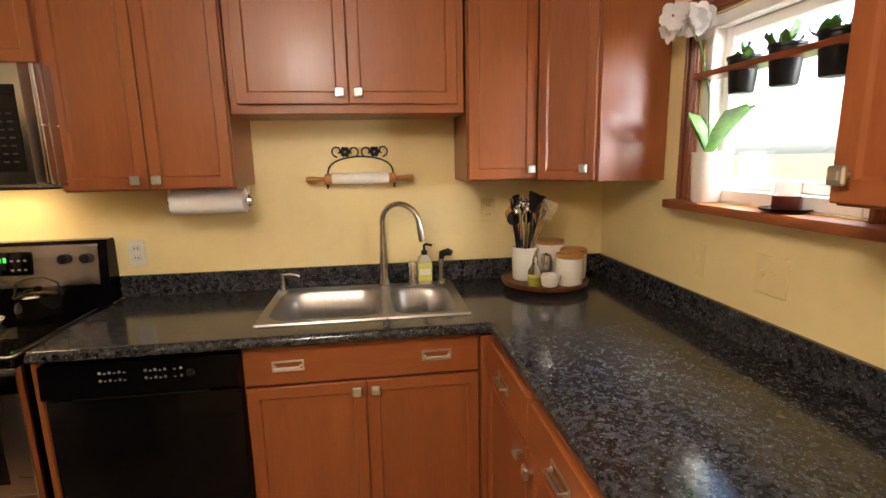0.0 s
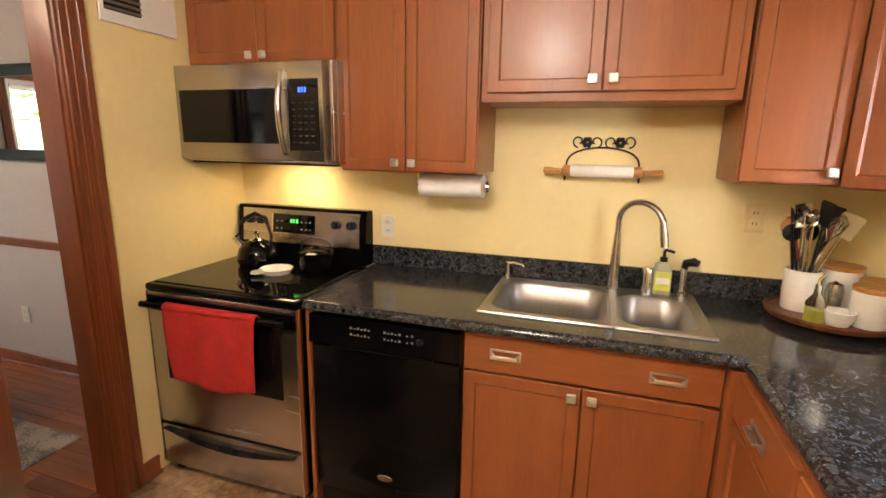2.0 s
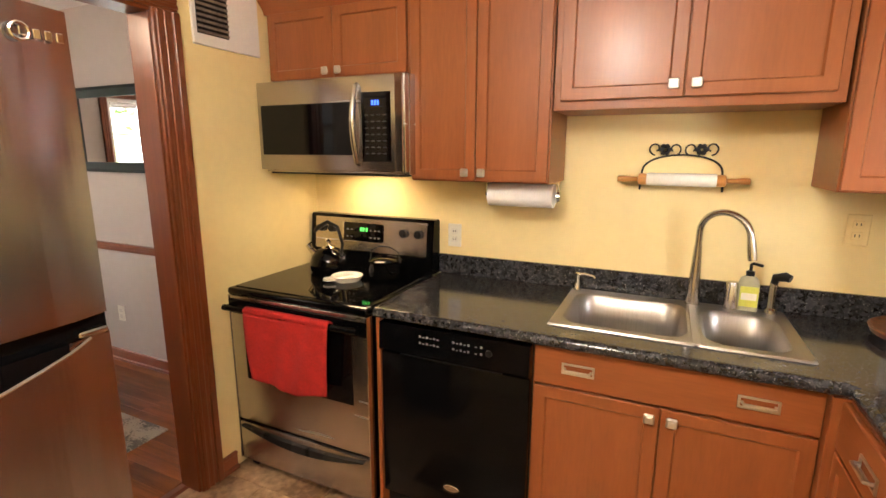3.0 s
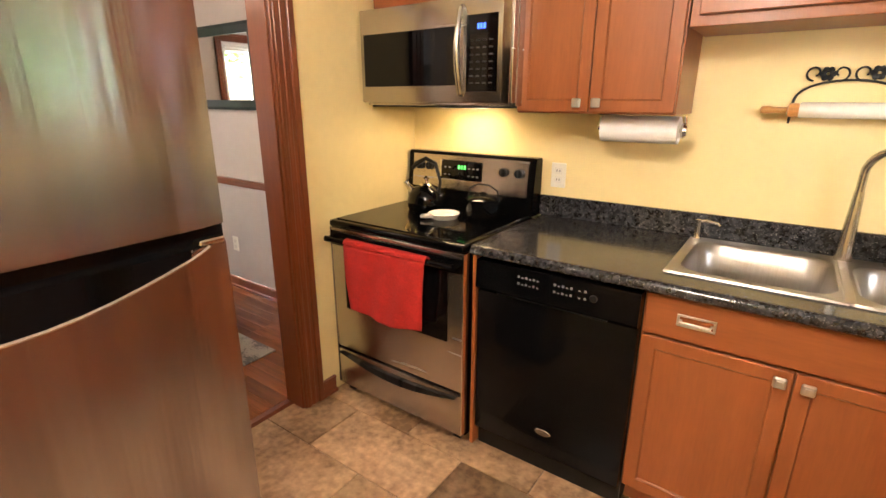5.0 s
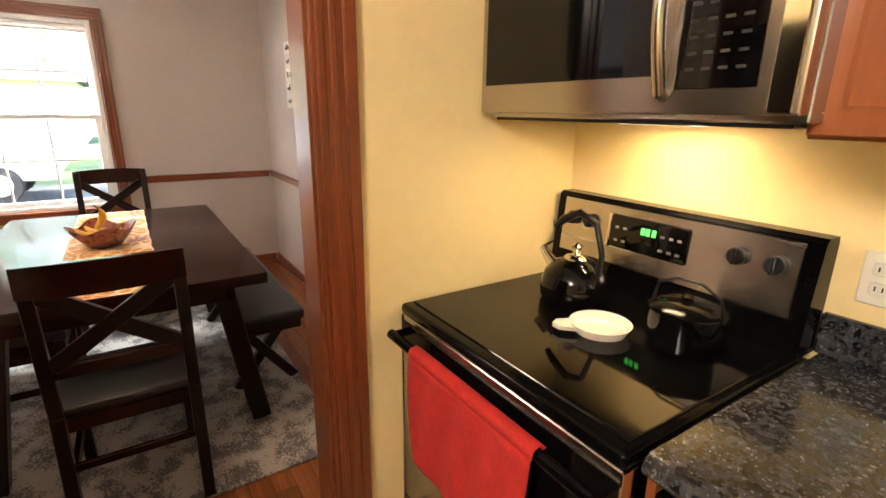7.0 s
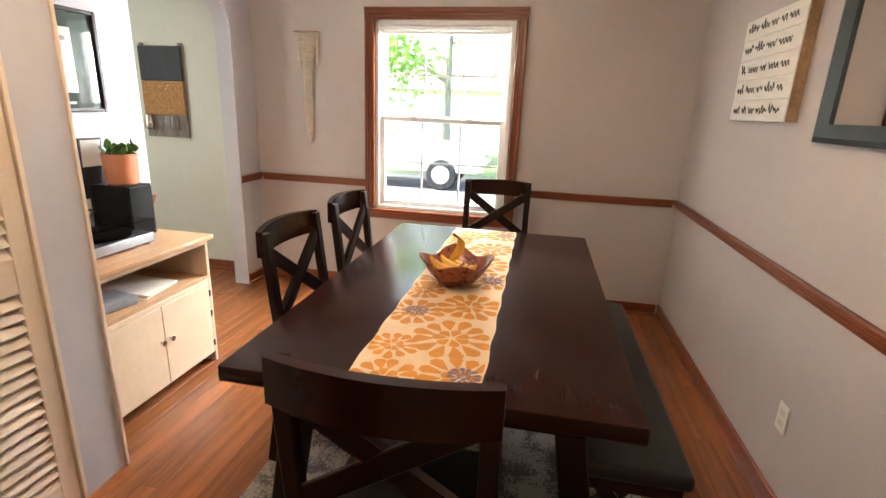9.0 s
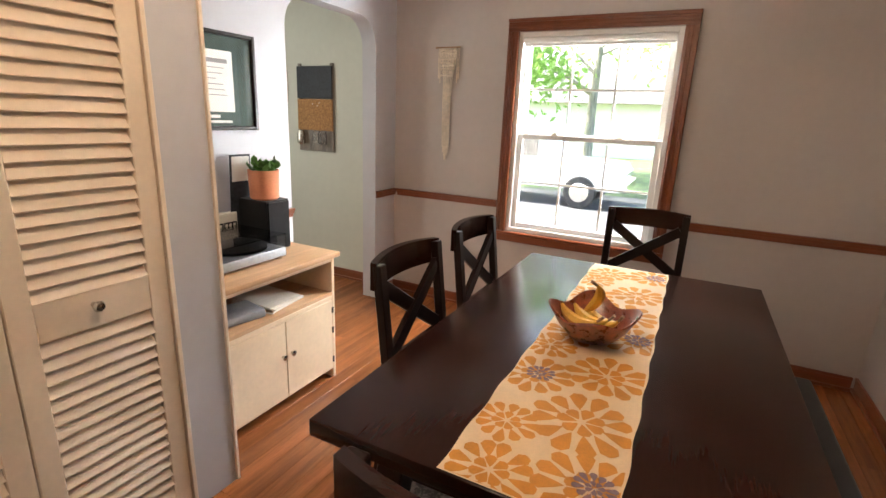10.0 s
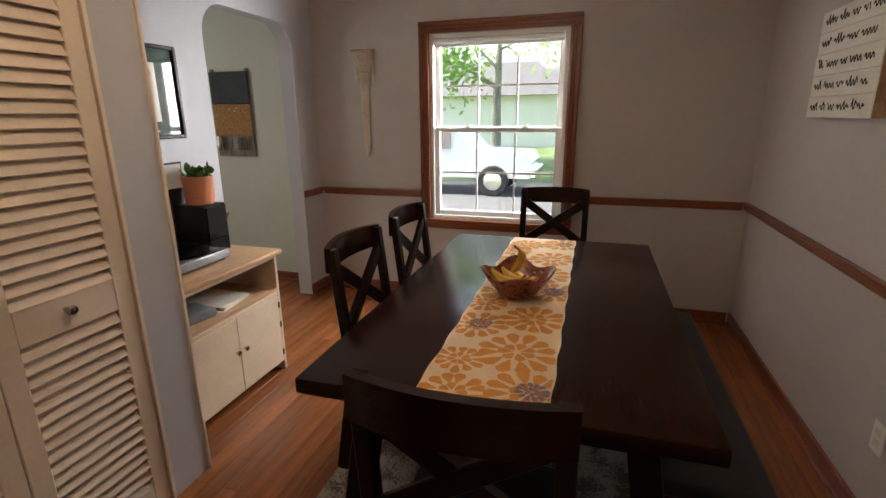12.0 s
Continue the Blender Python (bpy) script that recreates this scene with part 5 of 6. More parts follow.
part("leaves", leaf_bm(random.Random(3), 60, 0.11, 0.135, 0.165, 0.055), LEAF, fp, "glossy green leaves", smooth=60)
pf = thing("photo_card", pose(-1.935, -3.372, 0.751, -3), "small patterned card leaning on the wall", "card")
part("card", B(-0.065, 0.065, 0.0, 0.006, 0.0, 0.50, bevel=0.001), CHALK, pf)
part("print", boxes((-0.055, 0.055, 0.0062, 0.008, 0.36, 0.49)), DOCUMENT, pf, "pale print")
lb = thing("letter_sign", pose(-1.80, -3.385, 0.751), "small white box sign with dark letter tiles", "sign")
part("box", B(-0.10, 0.10, 0, 0.035, 0, 0.20, bevel=0.003), SIGNWHITE, lb)
TILEBLACK = material("black_letter_tile", (0.012, 0.013, 0.018), 0.5)
for x0, x1, z0, z1 in ((-0.092, -0.012, 0.112, 0.150), (-0.008, 0.092, 0.112, 0.150), (-0.092, 0.092, 0.160, 0.192)):
    part("letter_tile", B(x0, x1, 0.0352, 0.037, z0, z1), SIGNWHITE if z0 > 0.15 else TILEBLACK, lb)
part("letter_tile", B(-0.092, 0.092, 0.0352, 0.037, 0.040, 0.104), TILEBLACK, lb, "dark tile with white letters")
text_part("lettering", "A GREAT DAD", 0.034, SIGNWHITE, lb, pose(0, 0.0378, 0.072, 90, 0, 180), "white capital letters")
for x in (-0.076, -0.050, -0.026, 0.010, 0.036, 0.062, 0.080):
    part("letter_bar", B(x - 0.008, x + 0.008, 0.0372, 0.038, 0.120, 0.142), SIGNWHITE, lb)
rt = thing("network_router", pose(-1.57, -3.03, 0.5255, 0, 0, -12), "grey network box lying on the open shelf", "router")
part("case", B(-0.12, 0.12, -0.09, 0.09, 0, 0.045, bevel=0.014, seg=2), material("grey_plastic", (0.25, 0.26, 0.28), 0.35), rt)
part("cable", tube(bmesh.new(), [(-0.11, 0.06, 0.02), (-0.15, 0.09, 0.008), (-0.20, 0.06, 0.006), (-0.22, 0.02, 0.006)], 0.004, 6), WHITE, rt, "pale cable")
for i in range(3):
    solid("magazine", B(-0.11, 0.11, -0.14, 0.14, 0, 0.007, bevel=0.001), DOCUMENT if i % 2 else SIGNWHITE, "pale magazine in a low stack on the shelf", "magazine", at=pose(-1.83, -3.08, 0.5257 + 0.0073 * i, 0, 0, 8 - 5 * i), group="stack of magazines")

# ---- things on the dining walls ----
dp = thing("framed_diploma", pose(-1.862, YS + 0.011, 1.372, 0, 0, -2.2), "framed diploma with dark green mat under glass", "picture")
part("picture_frame", boxes((-0.245, -0.225, 0, 0.028, 0, 0.475), (0.225, 0.245, 0, 0.028, 0, 0.475), (-0.225, 0.225, 0, 0.028, 0, 0.02), (-0.225, 0.225, 0, 0.028, 0.455, 0.475), bevel=0.003), ESPRESSO, dp, "dark wooden frame")
part("mat_board", B(-0.225, 0.225, 0.001, 0.008, 0.02, 0.455), GREENMAT, dp, "dark green mat")
part("document", B(-0.11, 0.19, 0.0082, 0.0095, 0.09, 0.385), DOCUMENT, dp, "cream printed document")
bm = boxes((-0.08, 0.16, 0.0096, 0.0102, 0.325, 0.345))
for i, w in enumerate((0.10, 0.085, 0.05, 0.09, 0.10, 0.11)):
    box(bm, 0.04 - w, 0.04 + w, 0.0096, 0.0102, 0.30 - 0.026 * i, 0.304 - 0.026 * i)
part("text_lines", bm, material("grey_ink", (0.30, 0.28, 0.26), 0.8), dp, "faint printed lines")
part("caption_lines", boxes((-0.02, 0.17, 0.0082, 0.009, 0.06, 0.075), (-0.09, 0.19, 0.0082, 0.009, 0.036, 0.048)), DOCUMENT, dp, "pale caption lines")
part("seal", lathe(bmesh.new(), [(0.022, 0), (0.018, 0.002), (0, 0.002)], 20, (0.10, 0.0085, 0.42), pose(0, 0, 0, -90).to_3x3()), BIRCH, dp, "gold seal")
part("glass", B(-0.224, 0.224, 0.012, 0.014, 0.021, 0.454), GLASS, dp, smooth=None).visible_shadow = False

og = thing("wall_organiser", pose(XW + 0.001, -4.236, 1.145, 0, 0, 90) @ Matrix.Diagonal((1.05, 1.0, 1.0, 1.0)), "tall wall organiser with chalkboard, cork and jars", "organiser")
part("backing", boxes((-0.185, -0.155, -0.018, 0, 0, 0.74), (0.155, 0.185, -0.018, 0, 0, 0.74), (-0.185, 0.185, -0.024, -0.0185, 0.0, 0.19), bevel=0.002), GREYWOOD, og, "weathered grey rails")
part("chalkboard", B(-0.185, 0.185, -0.036, -0.0186, 0.45, 0.715, bevel=0.003), CHALK, og, "black chalkboard")
part("cork_panel", B(-0.185, 0.185, -0.036, -0.0186, 0.18, 0.445, bevel=0.003), CORK, og, "brown cork panel")
for x in (-0.13, 0.04, 0.10):
    j = part("jar", lathe(bmesh.new(), [(0.03, 0), (0.035, 0.01), (0.035, 0.09), (0.028, 0.10), (0.028, 0.115), (0.025, 0.115), (0.031, 0.09), (0.031, 0.012), (0, 0.01)], 18, (x, -0.062, 0.06)), GLASS if x > 0 else NICKEL, og, "small hanging jar")
part("pins", boxes((-0.02, -0.012, -0.040, -0.0365, 0.40, 0.408), (0.03, 0.038, -0.040, -0.0365, 0.385, 0.393), (0.05, 0.058, -0.040, -0.0365, 0.41, 0.418)), WHITE, og, "white pins")
solid("wooden_plaque", B(-0.02, 0.0, -0.05, 0.05, -0.14, 0.14, bevel=0.003), SIGNSIDE, "narrow brown wooden plaque on the hall wall", "plaque", at=pose(XW + 0.021, -4.62, 1.70))

# macrame hanging
mh = thing("macrame_hanging", pose(XW + 0.002, -2.960, 1.980, 0, 0, 90), "narrow cream macrame hanging with long fringe", "wall hanging")
part("dowel", tube(bmesh.new(), [(-0.10, -0.012, 0), (0.10, -0.012, 0)], 0.006, 8), SIGNSIDE, mh, "thin wooden dowel")
rng = random.Random(7)
for i in range(15):
    x = -0.072 + 0.144 * i / 14 * 1.15
    L = 0.84 - 0.50 * abs(i - 7) / 7 * (1 if i in (0, 1, 13, 14) else 0.25) - rng.uniform(0, 0.05)
    c = x * 0.62
    bm = bmesh.new()
    if i in (0, 1, 13, 14):
        tube(bm, [(x, -0.012, 0.0), (x, -0.014, -0.10), (x * 0.98, -0.012, -0.22 - 0.03 * (i % 2))], 0.0045, 6)
    else:
        tube(bm, [(x, -0.012, 0.0), (x * 0.9 + 0.004 * (-1) ** i, -0.016, -0.10), (c + 0.004 * (-1) ** i, -0.014, -0.20), (c * 0.8 - 0.003 * (-1) ** i, -0.012, -0.40), (c * 0.75, -0.010, -L)], [0.005, 0.006, 0.005, 0.0045, 0.003], 6)
    part("cord", bm, MACRAME, mh, smooth=60)

bm = bmesh.new()
for q in range(9):
    for i in range(6):
        x = (-0.055 + 0.022 * i + (0.011 if q % 2 else 0)) * (1 - 0.03 * q)
        lathe(bm, [(0.0, -0.010), (0.010, -0.004), (0.010, 0.004), (0.0, 0.010)], 6, (x, -0.018, -0.02 - 0.022 * q))
part("knots", bm, MACRAME, mh, smooth=60)

# mirror and word sign on the north wall
mi = thing("wall_mirror", pose(-1.543, YN - 0.001, 1.388), "wide wall mirror in a dark teal frame", "mirror")
W2, H2 = 0.374, 0.550
fbm = bmesh.new()
outer, inner = [(-W2, 0), (W2, 0), (W2, H2), (-W2, H2)], [(-W2 + 0.065, 0.065), (W2 - 0.065, 0.065), (W2 - 0.065, H2 - 0.065), (-W2 + 0.065, H2 - 0.065)]
midr = [(-W2 + 0.02, 0.02), (W2 - 0.02, 0.02), (W2 - 0.02, H2 - 0.02), (-W2 + 0.02, H2 - 0.02)]
loft(fbm, [[(x, 0, z) for x, z in outer], [(x, -0.028, z) for x, z in outer], [(x, -0.034, z) for x, z in midr], [(x, -0.018, z) for x, z in inner], [(x, -0.006, z) for x, z in inner]], cap_last=False)
part("mirror_frame", fbm, TEALBLACK, mi, "dark teal moulded frame")
part("mirror_glass", B(-W2 + 0.06, W2 - 0.06, -0.010, -0.004, 0.06, H2 - 0.06), MIRROR, mi, smooth=None)
sg = thing("word_sign", pose(-2.425, YN - 0.001, 1.456), "whitewashed plank sign with black handwriting", "sign")
for i in range(5):
    part("plank", B(-0.300 + 0.004 * (i % 2), 0.300 - 0.003 * ((i + 1) % 2), -0.045, 0, 0.0935 * i, 0.0935 * i + 0.0915, bevel=0.002), SIGNWHITE, sg)
part("edge_board", boxes((0.301, 0.307, -0.043, 0, 0, 0.466), bevel=0.001), SIGNSIDE, sg, "raw brown edge")
rng = random.Random(11)
for i in range(5):
    bm = bmesh.new()
    x = -0.26
    while x < 0.22:
        w = rng.uniform(0.05, 0.12)
        pts, t = [], 0.0
        while t < w:
            pts.append((x + t, -0.0462, 0.0935 * i + 0.045 + 0.013 * math.sin(t * 230) + (0.018 if rng.random() < 0.12 else 0)))
            t += 0.006
        tube(bm, pts, 0.0019, 4)
        x += w + 0.022
    part("script_line", bm, INK, sg, "black handwritten line")
for ox, oz, wy in ((-1.698, 0.372, YN),):
    o = thing("wall_outlet", pose(ox, wy - 0.001, oz), "white outlet plate low on the dining wall", "outlet")
    part("plate", B(-0.036, 0.036, -0.006, 0, -0.058, 0.058, bevel=0.003), WHITE, o)
    part("sockets", boxes((-0.017, 0.017, -0.008, -0.006, 0.008, 0.034), (-0.017, 0.017, -0.008, -0.006, -0.034, -0.008), bevel=0.001), CERAMIC, o)
o = thing("wall_outlet", pose(-0.66, YN - 0.001, 0.325), "white outlet plate low beside the bench", "outlet")
part("plate", B(-0.036, 0.036, -0.006, 0, -0.058, 0.058, bevel=0.003), WHITE, o)


# ---- small things in the kitchen ----
def outlet(m, label, gangs=1, switch=False, mat=None):
    o = thing("light_switch" if switch else "wall_outlet", m, label, "switch" if switch else "outlet")
    w = 0.036 + 0.023 * (gangs - 1)
    part("plate", B(-w, w, -0.006, 0, -0.058, 0.058, bevel=0.003), mat or WHITE, o)
    for g in range(gangs):
        x = -0.046 * (gangs - 1) / 2 + 0.046 * g
        if switch:
            part("toggle", B(x - 0.005, x + 0.005, -0.016, -0.006, -0.004, 0.014, bevel=0.001), mat or WHITE, o)
        else:
            for z in (0.021, -0.021):
                s = part("socket", B(x - 0.017, x + 0.017, -0.0085, -0.006, z - 0.014, z + 0.014, bevel=0.002), mat or CERAMIC, o)
                part("slots", boxes((x - 0.008, x - 0.005, -0.009, -0.0084, z - 0.004, z + 0.006), (x + 0.005, x + 0.008, -0.009, -0.0084, z - 0.004, z + 0.006)), INK, s)
    return o


outlet(pose(0.868, -0.001, 1.119), "white double socket outlet above the granite upstand")
outlet(pose(2.462, -0.001, 1.258), "pale socket outlet behind the turntable of jars", mat=IVORY)
outlet(pose(XE - 0.001, -0.75, 1.145, 0, 0, -90), "single pale switch plate on the yellow wall", 1, True, IVORY)
outlet(pose(XE - 0.001, -1.07, 1.155, 0, 0, -90), "double pale switch plate under the window sill", 2, True, IVORY)

vt = thing("air_vent", pose(0.001, -0.55, 2.05, 0, 0, 90), "white wall plate with grey louvred air vent", "vent")
part("frame", boxes((-0.18, 0.18, -0.012, 0, -0.085, 0.17), bevel=0.003), WHITEPAINT, vt)
part("backing", B(-0.16, 0.0, -0.0135, -0.0121, -0.04, 0.15), BLACKMATT, vt, "dark vent opening")
for i in range(9):
    part("slat", beam(bmesh.new(), (-0.16, -0.016, -0.032 + 0.0215 * i), (0.0, -0.016, -0.032 + 0.0215 * i), 0.002, 0.013, (0, 0.7, 0.7), 0), GREYWOOD, vt)

pt = thing("paper_towel_roll", pose(1.255, -0.185, 1.351), "white paper towel roll on an under cabinet holder", "paper towel")
bm = bmesh.new()
lathe(bm, [(0.02, -0.14), (0.05, -0.14), (0.05, 0.14), (0.02, 0.14)], 30, m=pose(0, 0, 0, 0, 90).to_3x3())
part("roll", bm, PAPER, pt, smooth=50)
bm = tube(bmesh.new(), [(-0.152, 0, 0.056), (-0.155, 0, 0.03), (-0.155, 0, 0)], 0.005, 8)
tube(bm, [(0.155, 0, 0.056), (0.16, 0, 0.03), (0.16, 0, 0)], 0.005, 8)
tube(bm, [(-0.16, 0, 0), (0.163, 0, 0)], 0.008, 10)
lathe(bm, [(0.026, 0.148), (0.028, 0.155), (0.02, 0.166), (0, 0.168)], 18, m=pose(0, 0, 0, 0, 90).to_3x3())
box(bm, -0.16, 0.165, -0.015, 0.015, 0.052, 0.0565)
part("holder", bm, CHROME, pt, "chrome holder")

rk = thing("rolling_pin_rack", pose(1.866, -0.001, 1.418), "black wrought iron scroll rack on the yellow wall", "rack")


def spiral(cx, cz, r, a0, turns, n=22, y=-0.008):
    return [(cx + r * (1 - 0.62 * k / n) * math.cos(a0 + turns * 2 * math.pi * k / n), y, cz + r * (1 - 0.62 * k / n) * math.sin(a0 + turns * 2 * math.pi * k / n)) for k in range(n + 1)]


bm = bmesh.new()
tube(bm, [(-0.150, -0.055, 0.0), (-0.150, -0.03, -0.035), (-0.148, -0.008, -0.01)] + [(-0.148 * math.cos(math.pi * k / 24), -0.008, 0.02 + 0.085 * math.sin(math.pi * k / 24) ** 0.7) for k in range(1, 24)] + [(0.148, -0.008, -0.01), (0.150, -0.03, -0.035), (0.150, -0.055, 0.0)], 0.0038, 6)
part("arch", bm, IRON, rk)
for s in (-1, 1):
    part("scroll", tube(bmesh.new(), [(s * x, y, z) for x, y, z in spiral(0.102, 0.130, 0.026, -math.pi / 2, 0.95)], 0.0035, 6), IRON, rk)
    part("scroll", tube(bmesh.new(), [(s * x, y, z) for x, y, z in spiral(0.030, 0.128, 0.026, -math.pi / 2, -0.9)], 0.0035, 6), IRON, rk)
    bm = bmesh.new()
    for i in range(6):
        a = i * math.pi / 3
        p = Vector((s * 0.066 + 0.014 * math.cos(a), -0.014, 0.126 + 0.014 * math.sin(a)))
        lathe(bm, [(0, -0.004), (0.0105, 0), (0, 0.004)], 8, p, pose(0, 0, 0, 90).to_3x3())
    part("iron_flower", bm, IRON, rk, "small iron flower")
rp = thing("rolling_pin", pose(1.866, -0.062, 1.426), "white rolling pin with honey wood handles", "rolling pin")
turn = pose(0, 0, 0, 0, 90).to_3x3()
part("barrel", lathe(bmesh.new(), [(0, -0.125), (0.024, -0.125), (0.026, -0.12), (0.026, 0.12), (0.024, 0.125), (0, 0.125)], 24, m=turn), CERAMIC, rp)
for s in (-1, 1):
    prof = [(0, 0.125), (0.022, 0.126), (0.024, 0.14), (0.022, 0.155), (0.009, 0.16), (0.010, 0.19), (0.013, 0.215), (0.012, 0.235), (0, 0.24)]
    part("handle", lathe(bmesh.new(), [(r, s * z) for r, z in prof], 18, m=turn), ROLLWOOD, rp, "turned wooden handle")

# things on the cooktop
ck = 0.9232
kt = thing("kettle", pose(0.265, -0.245, ck), "shiny black and chrome tea kettle on the cooktop", "kettle")
part("body", lathe(bmesh.new(), [(0.085, 0), (0.095, 0.012), (0.098, 0.045), (0.085, 0.085), (0.055, 0.115), (0.035, 0.122), (0, 0.124)], 28), BLACKGLASS, kt)
part("lid", lathe(bmesh.new(), [(0.036, 0.123), (0.03, 0.13), (0.012, 0.136), (0.01, 0.15), (0.016, 0.158), (0, 0.17)], 20), CHROME, kt, "chrome lid with knob")
part("spout", tube(bmesh.new(), [(-0.075, 0.0, 0.075), (-0.115, 0.0, 0.105), (-0.135, 0.0, 0.125)], [0.022, 0.015, 0.013], 12), CHROME, kt, "chrome spout")
part("handle", tube(bmesh.new(), [(0.075, 0, 0.08), (0.088, 0, 0.15), (0.06, 0, 0.235), (0.0, 0, 0.255), (-0.06, 0, 0.225), (-0.085, 0, 0.20)], [0.008, 0.008, 0.009, 0.011, 0.013, 0.009], 10), BLACKMATT, kt, "tall black handle")
part("whistle_lever", beam(bmesh.new(), (-0.13, 0, 0.128), (-0.10, 0, 0.15), 0.02, 0.006), CHROME, kt)
sr = thing("spoon_rest", pose(0.455, -0.355, ck), "pale ceramic spoon rest on the cooktop", "spoon rest")
bm = lathe(bmesh.new(), [(0, 0.006), (0.058, 0.006), (0.072, 0.024), (0.076, 0.024), (0.062, 0.0), (0, 0.0)], 28)
part("dish", bm, CERAMIC, sr)
part("lip", prism(bmesh.new(), [(-0.03, -0.06), (0.03, -0.06), (0.022, -0.105), (0, -0.118), (-0.022, -0.105)], "z", 0.010, 0.020), CERAMIC, sr, at=pose(0, 0, 0, 0, 0, -35))
pan = thing("saucepan", pose(0.605, -0.25, ck), "small black enamel pot with wire handle", "pot")
part("pot", lathe(bmesh.new(), [(0.07, 0), (0.08, 0.01), (0.084, 0.09), (0.087, 0.092), (0.08, 0.092), (0.078, 0.02), (0, 0.015)], 28), BLACKGLASS, pan)
part("lid", lathe(bmesh.new(), [(0.082, 0.093), (0.06, 0.105), (0.012, 0.110), (0.014, 0.122), (0, 0.124)], 24), BLACK, pan, "black lid")
part("bail", tube(bmesh.new(), [(-0.085, 0, 0.085), (-0.075, 0, 0.135), (-0.03, 0, 0.158), (0.03, 0, 0.158), (0.075, 0, 0.135), (0.085, 0, 0.085)], 0.004, 6), IRON, pan, "wire handle")

# wooden turntable with utensils and jars
LX, LY = 2.68, -0.205
lz = thing("lazy_susan", pose(LX, LY, CT + 0.001), "dark wooden turntable in the counter corner", "lazy susan")
part("foot", lathe(bmesh.new(), [(0.10, 0), (0.10, 0.012), (0, 0.012)], 28), WALNUT, lz)
part("tray", lathe(bmesh.new(), [(0.16, 0.0125), (0.19, 0.018), (0.198, 0.036), (0.192, 0.040), (0.183, 0.032), (0, 0.030)], 48), WALNUT, lz, "round rimmed tray")
lt = CT + 0.0315


def crock(m, r, h, label, name="crock", lid=None):
    c = thing(name, m, label, "jar", "jars on the turntable")
    part("body", lathe(bmesh.new(), [(r * 0.88, 0), (r * 0.95, 0.006), (r, h * 0.5), (r * 0.99, h - 0.004), (r * 0.95, h), (r * 0.9, h), (r * 0.9, h - 0.02), (0, h - 0.02)], 28), CERAMIC, c)
    if lid:
        part("lid", lathe(bmesh.new(), [(r * 0.97, h + 0.0005), (r * 1.0, h + 0.004), (r * 1.0, h + 0.014), (r * 0.95, h + 0.018), (0, h + 0.019)], 28), ROLLWOOD, c, "honey wood lid")
    return c


crock(pose(LX + 0.075, LY - 0.105, lt), 0.060, 0.120, "white ceramic canister with honey wood lid", "canister", True)
crock(pose(LX + 0.135, LY - 0.005, lt), 0.060, 0.120, "white ceramic canister with wood lid behind", "canister", True)
crock(pose(LX + 0.055, LY + 0.085, lt), 0.066, 0.150, "taller white ceramic canister with wood lid", "canister", True)
uc = crock(pose(LX - 0.085, LY + 0.03, lt), 0.058, 0.150, "white utensil crock full of kitchen tools", "utensil_crock")
rng = random.Random(5)
tools = [("spatula", BLACKMATT, "black slotted spatula"), ("ladle", CHROME, "steel ladle"), ("spoon", BLACKMATT, "black serving spoon"), ("whisk", CHROME, "steel whisk"), ("spatula", REDPLASTIC, "red silicone spatula"), ("spoon", ROLLWOOD, "wooden spoon"), ("ladle", BLACKMATT, "black ladle"), ("spoon", BLACKMATT, "black slotted spoon"), ("spatula", CHROME, "steel turner"), ("spoon", CHROME, "steel spoon"), ("ladle", CHROME, "long steel ladle"), ("spatula", BLACKMATT, "broad black turner"), ("whisk", CHROME, "small steel whisk"), ("spatula", NICKEL, "grey spatula"), ("spoon", REDPLASTIC, "dark red spoon")]
for i, (kind, mat, lab) in enumerate(tools):
    a = 2 * math.pi * i / len(tools) + 0.3
    lean = rng.uniform(5, 20)
    t = thing("kitchen_" + kind, pose(LX - 0.085 + (0.034 if i % 2 else 0.017) * math.cos(a), LY + 0.03 + (0.034 if i % 2 else 0.017) * math.sin(a), lt + 0.132) @ pose(0, 0, 0, 0, 0, math.degrees(a)) @ pose(0, 0, 0, 0, lean), lab + " standing in the white crock", "utensil", "tools in the crock")
    L = rng.uniform(0.12, 0.19)
    part("shaft", tube(bmesh.new(), [(0, 0, 0), (0, 0, L)], [0.006, 0.005], 6), mat, t)
    if kind == "spatula":
        bm = prism(bmesh.new(), [(-0.028, L), (0.028, L), (0.036, L + 0.075), (0.03, L + 0.085), (-0.03, L + 0.085), (-0.036, L + 0.075)], "y", -0.003, 0.003)
    elif kind == "whisk":
        bm = bmesh.new()
        for q in range(4):
            c, s = math.cos(q * math.pi / 4), math.sin(q * math.pi / 4)
            tube(bm, [(c * w, s * w, L + z) for w, z in ((0.004, 0), (0.022, 0.04), (0.026, 0.07), (0.0, 0.095), (-0.026, 0.07), (-0.022, 0.04), (-0.004, 0))], 0.0016, 4)
    else:
        bm = bmesh.new()
        lathe(bm, [(0, -0.014), (0.02, -0.010), (0.032, 0), (0.030, 0.002), (0.018, -0.006), (0, -0.009)], 16, (0, 0, L + 0.03), pose(0, 0, 0, 90, 0, rng.uniform(0, 90)).to_3x3())
    part("head", bm, mat, t)
ob_ = thing("oil_bottle", pose(LX - 0.085, LY - 0.115, lt), "small glass oil bottle with metal pourer", "bottle")
part("bottle", lathe(bmesh.new(), [(0.028, 0), (0.03, 0.005), (0.03, 0.07), (0.012, 0.10), (0.011, 0.13), (0, 0.13)], 18), GLASS, ob_)
part("oil", lathe(bmesh.new(), [(0.026, 0.003), (0.0275, 0.006), (0.0275, 0.045), (0, 0.045)], 18), LIME, ob_, "yellow oil")
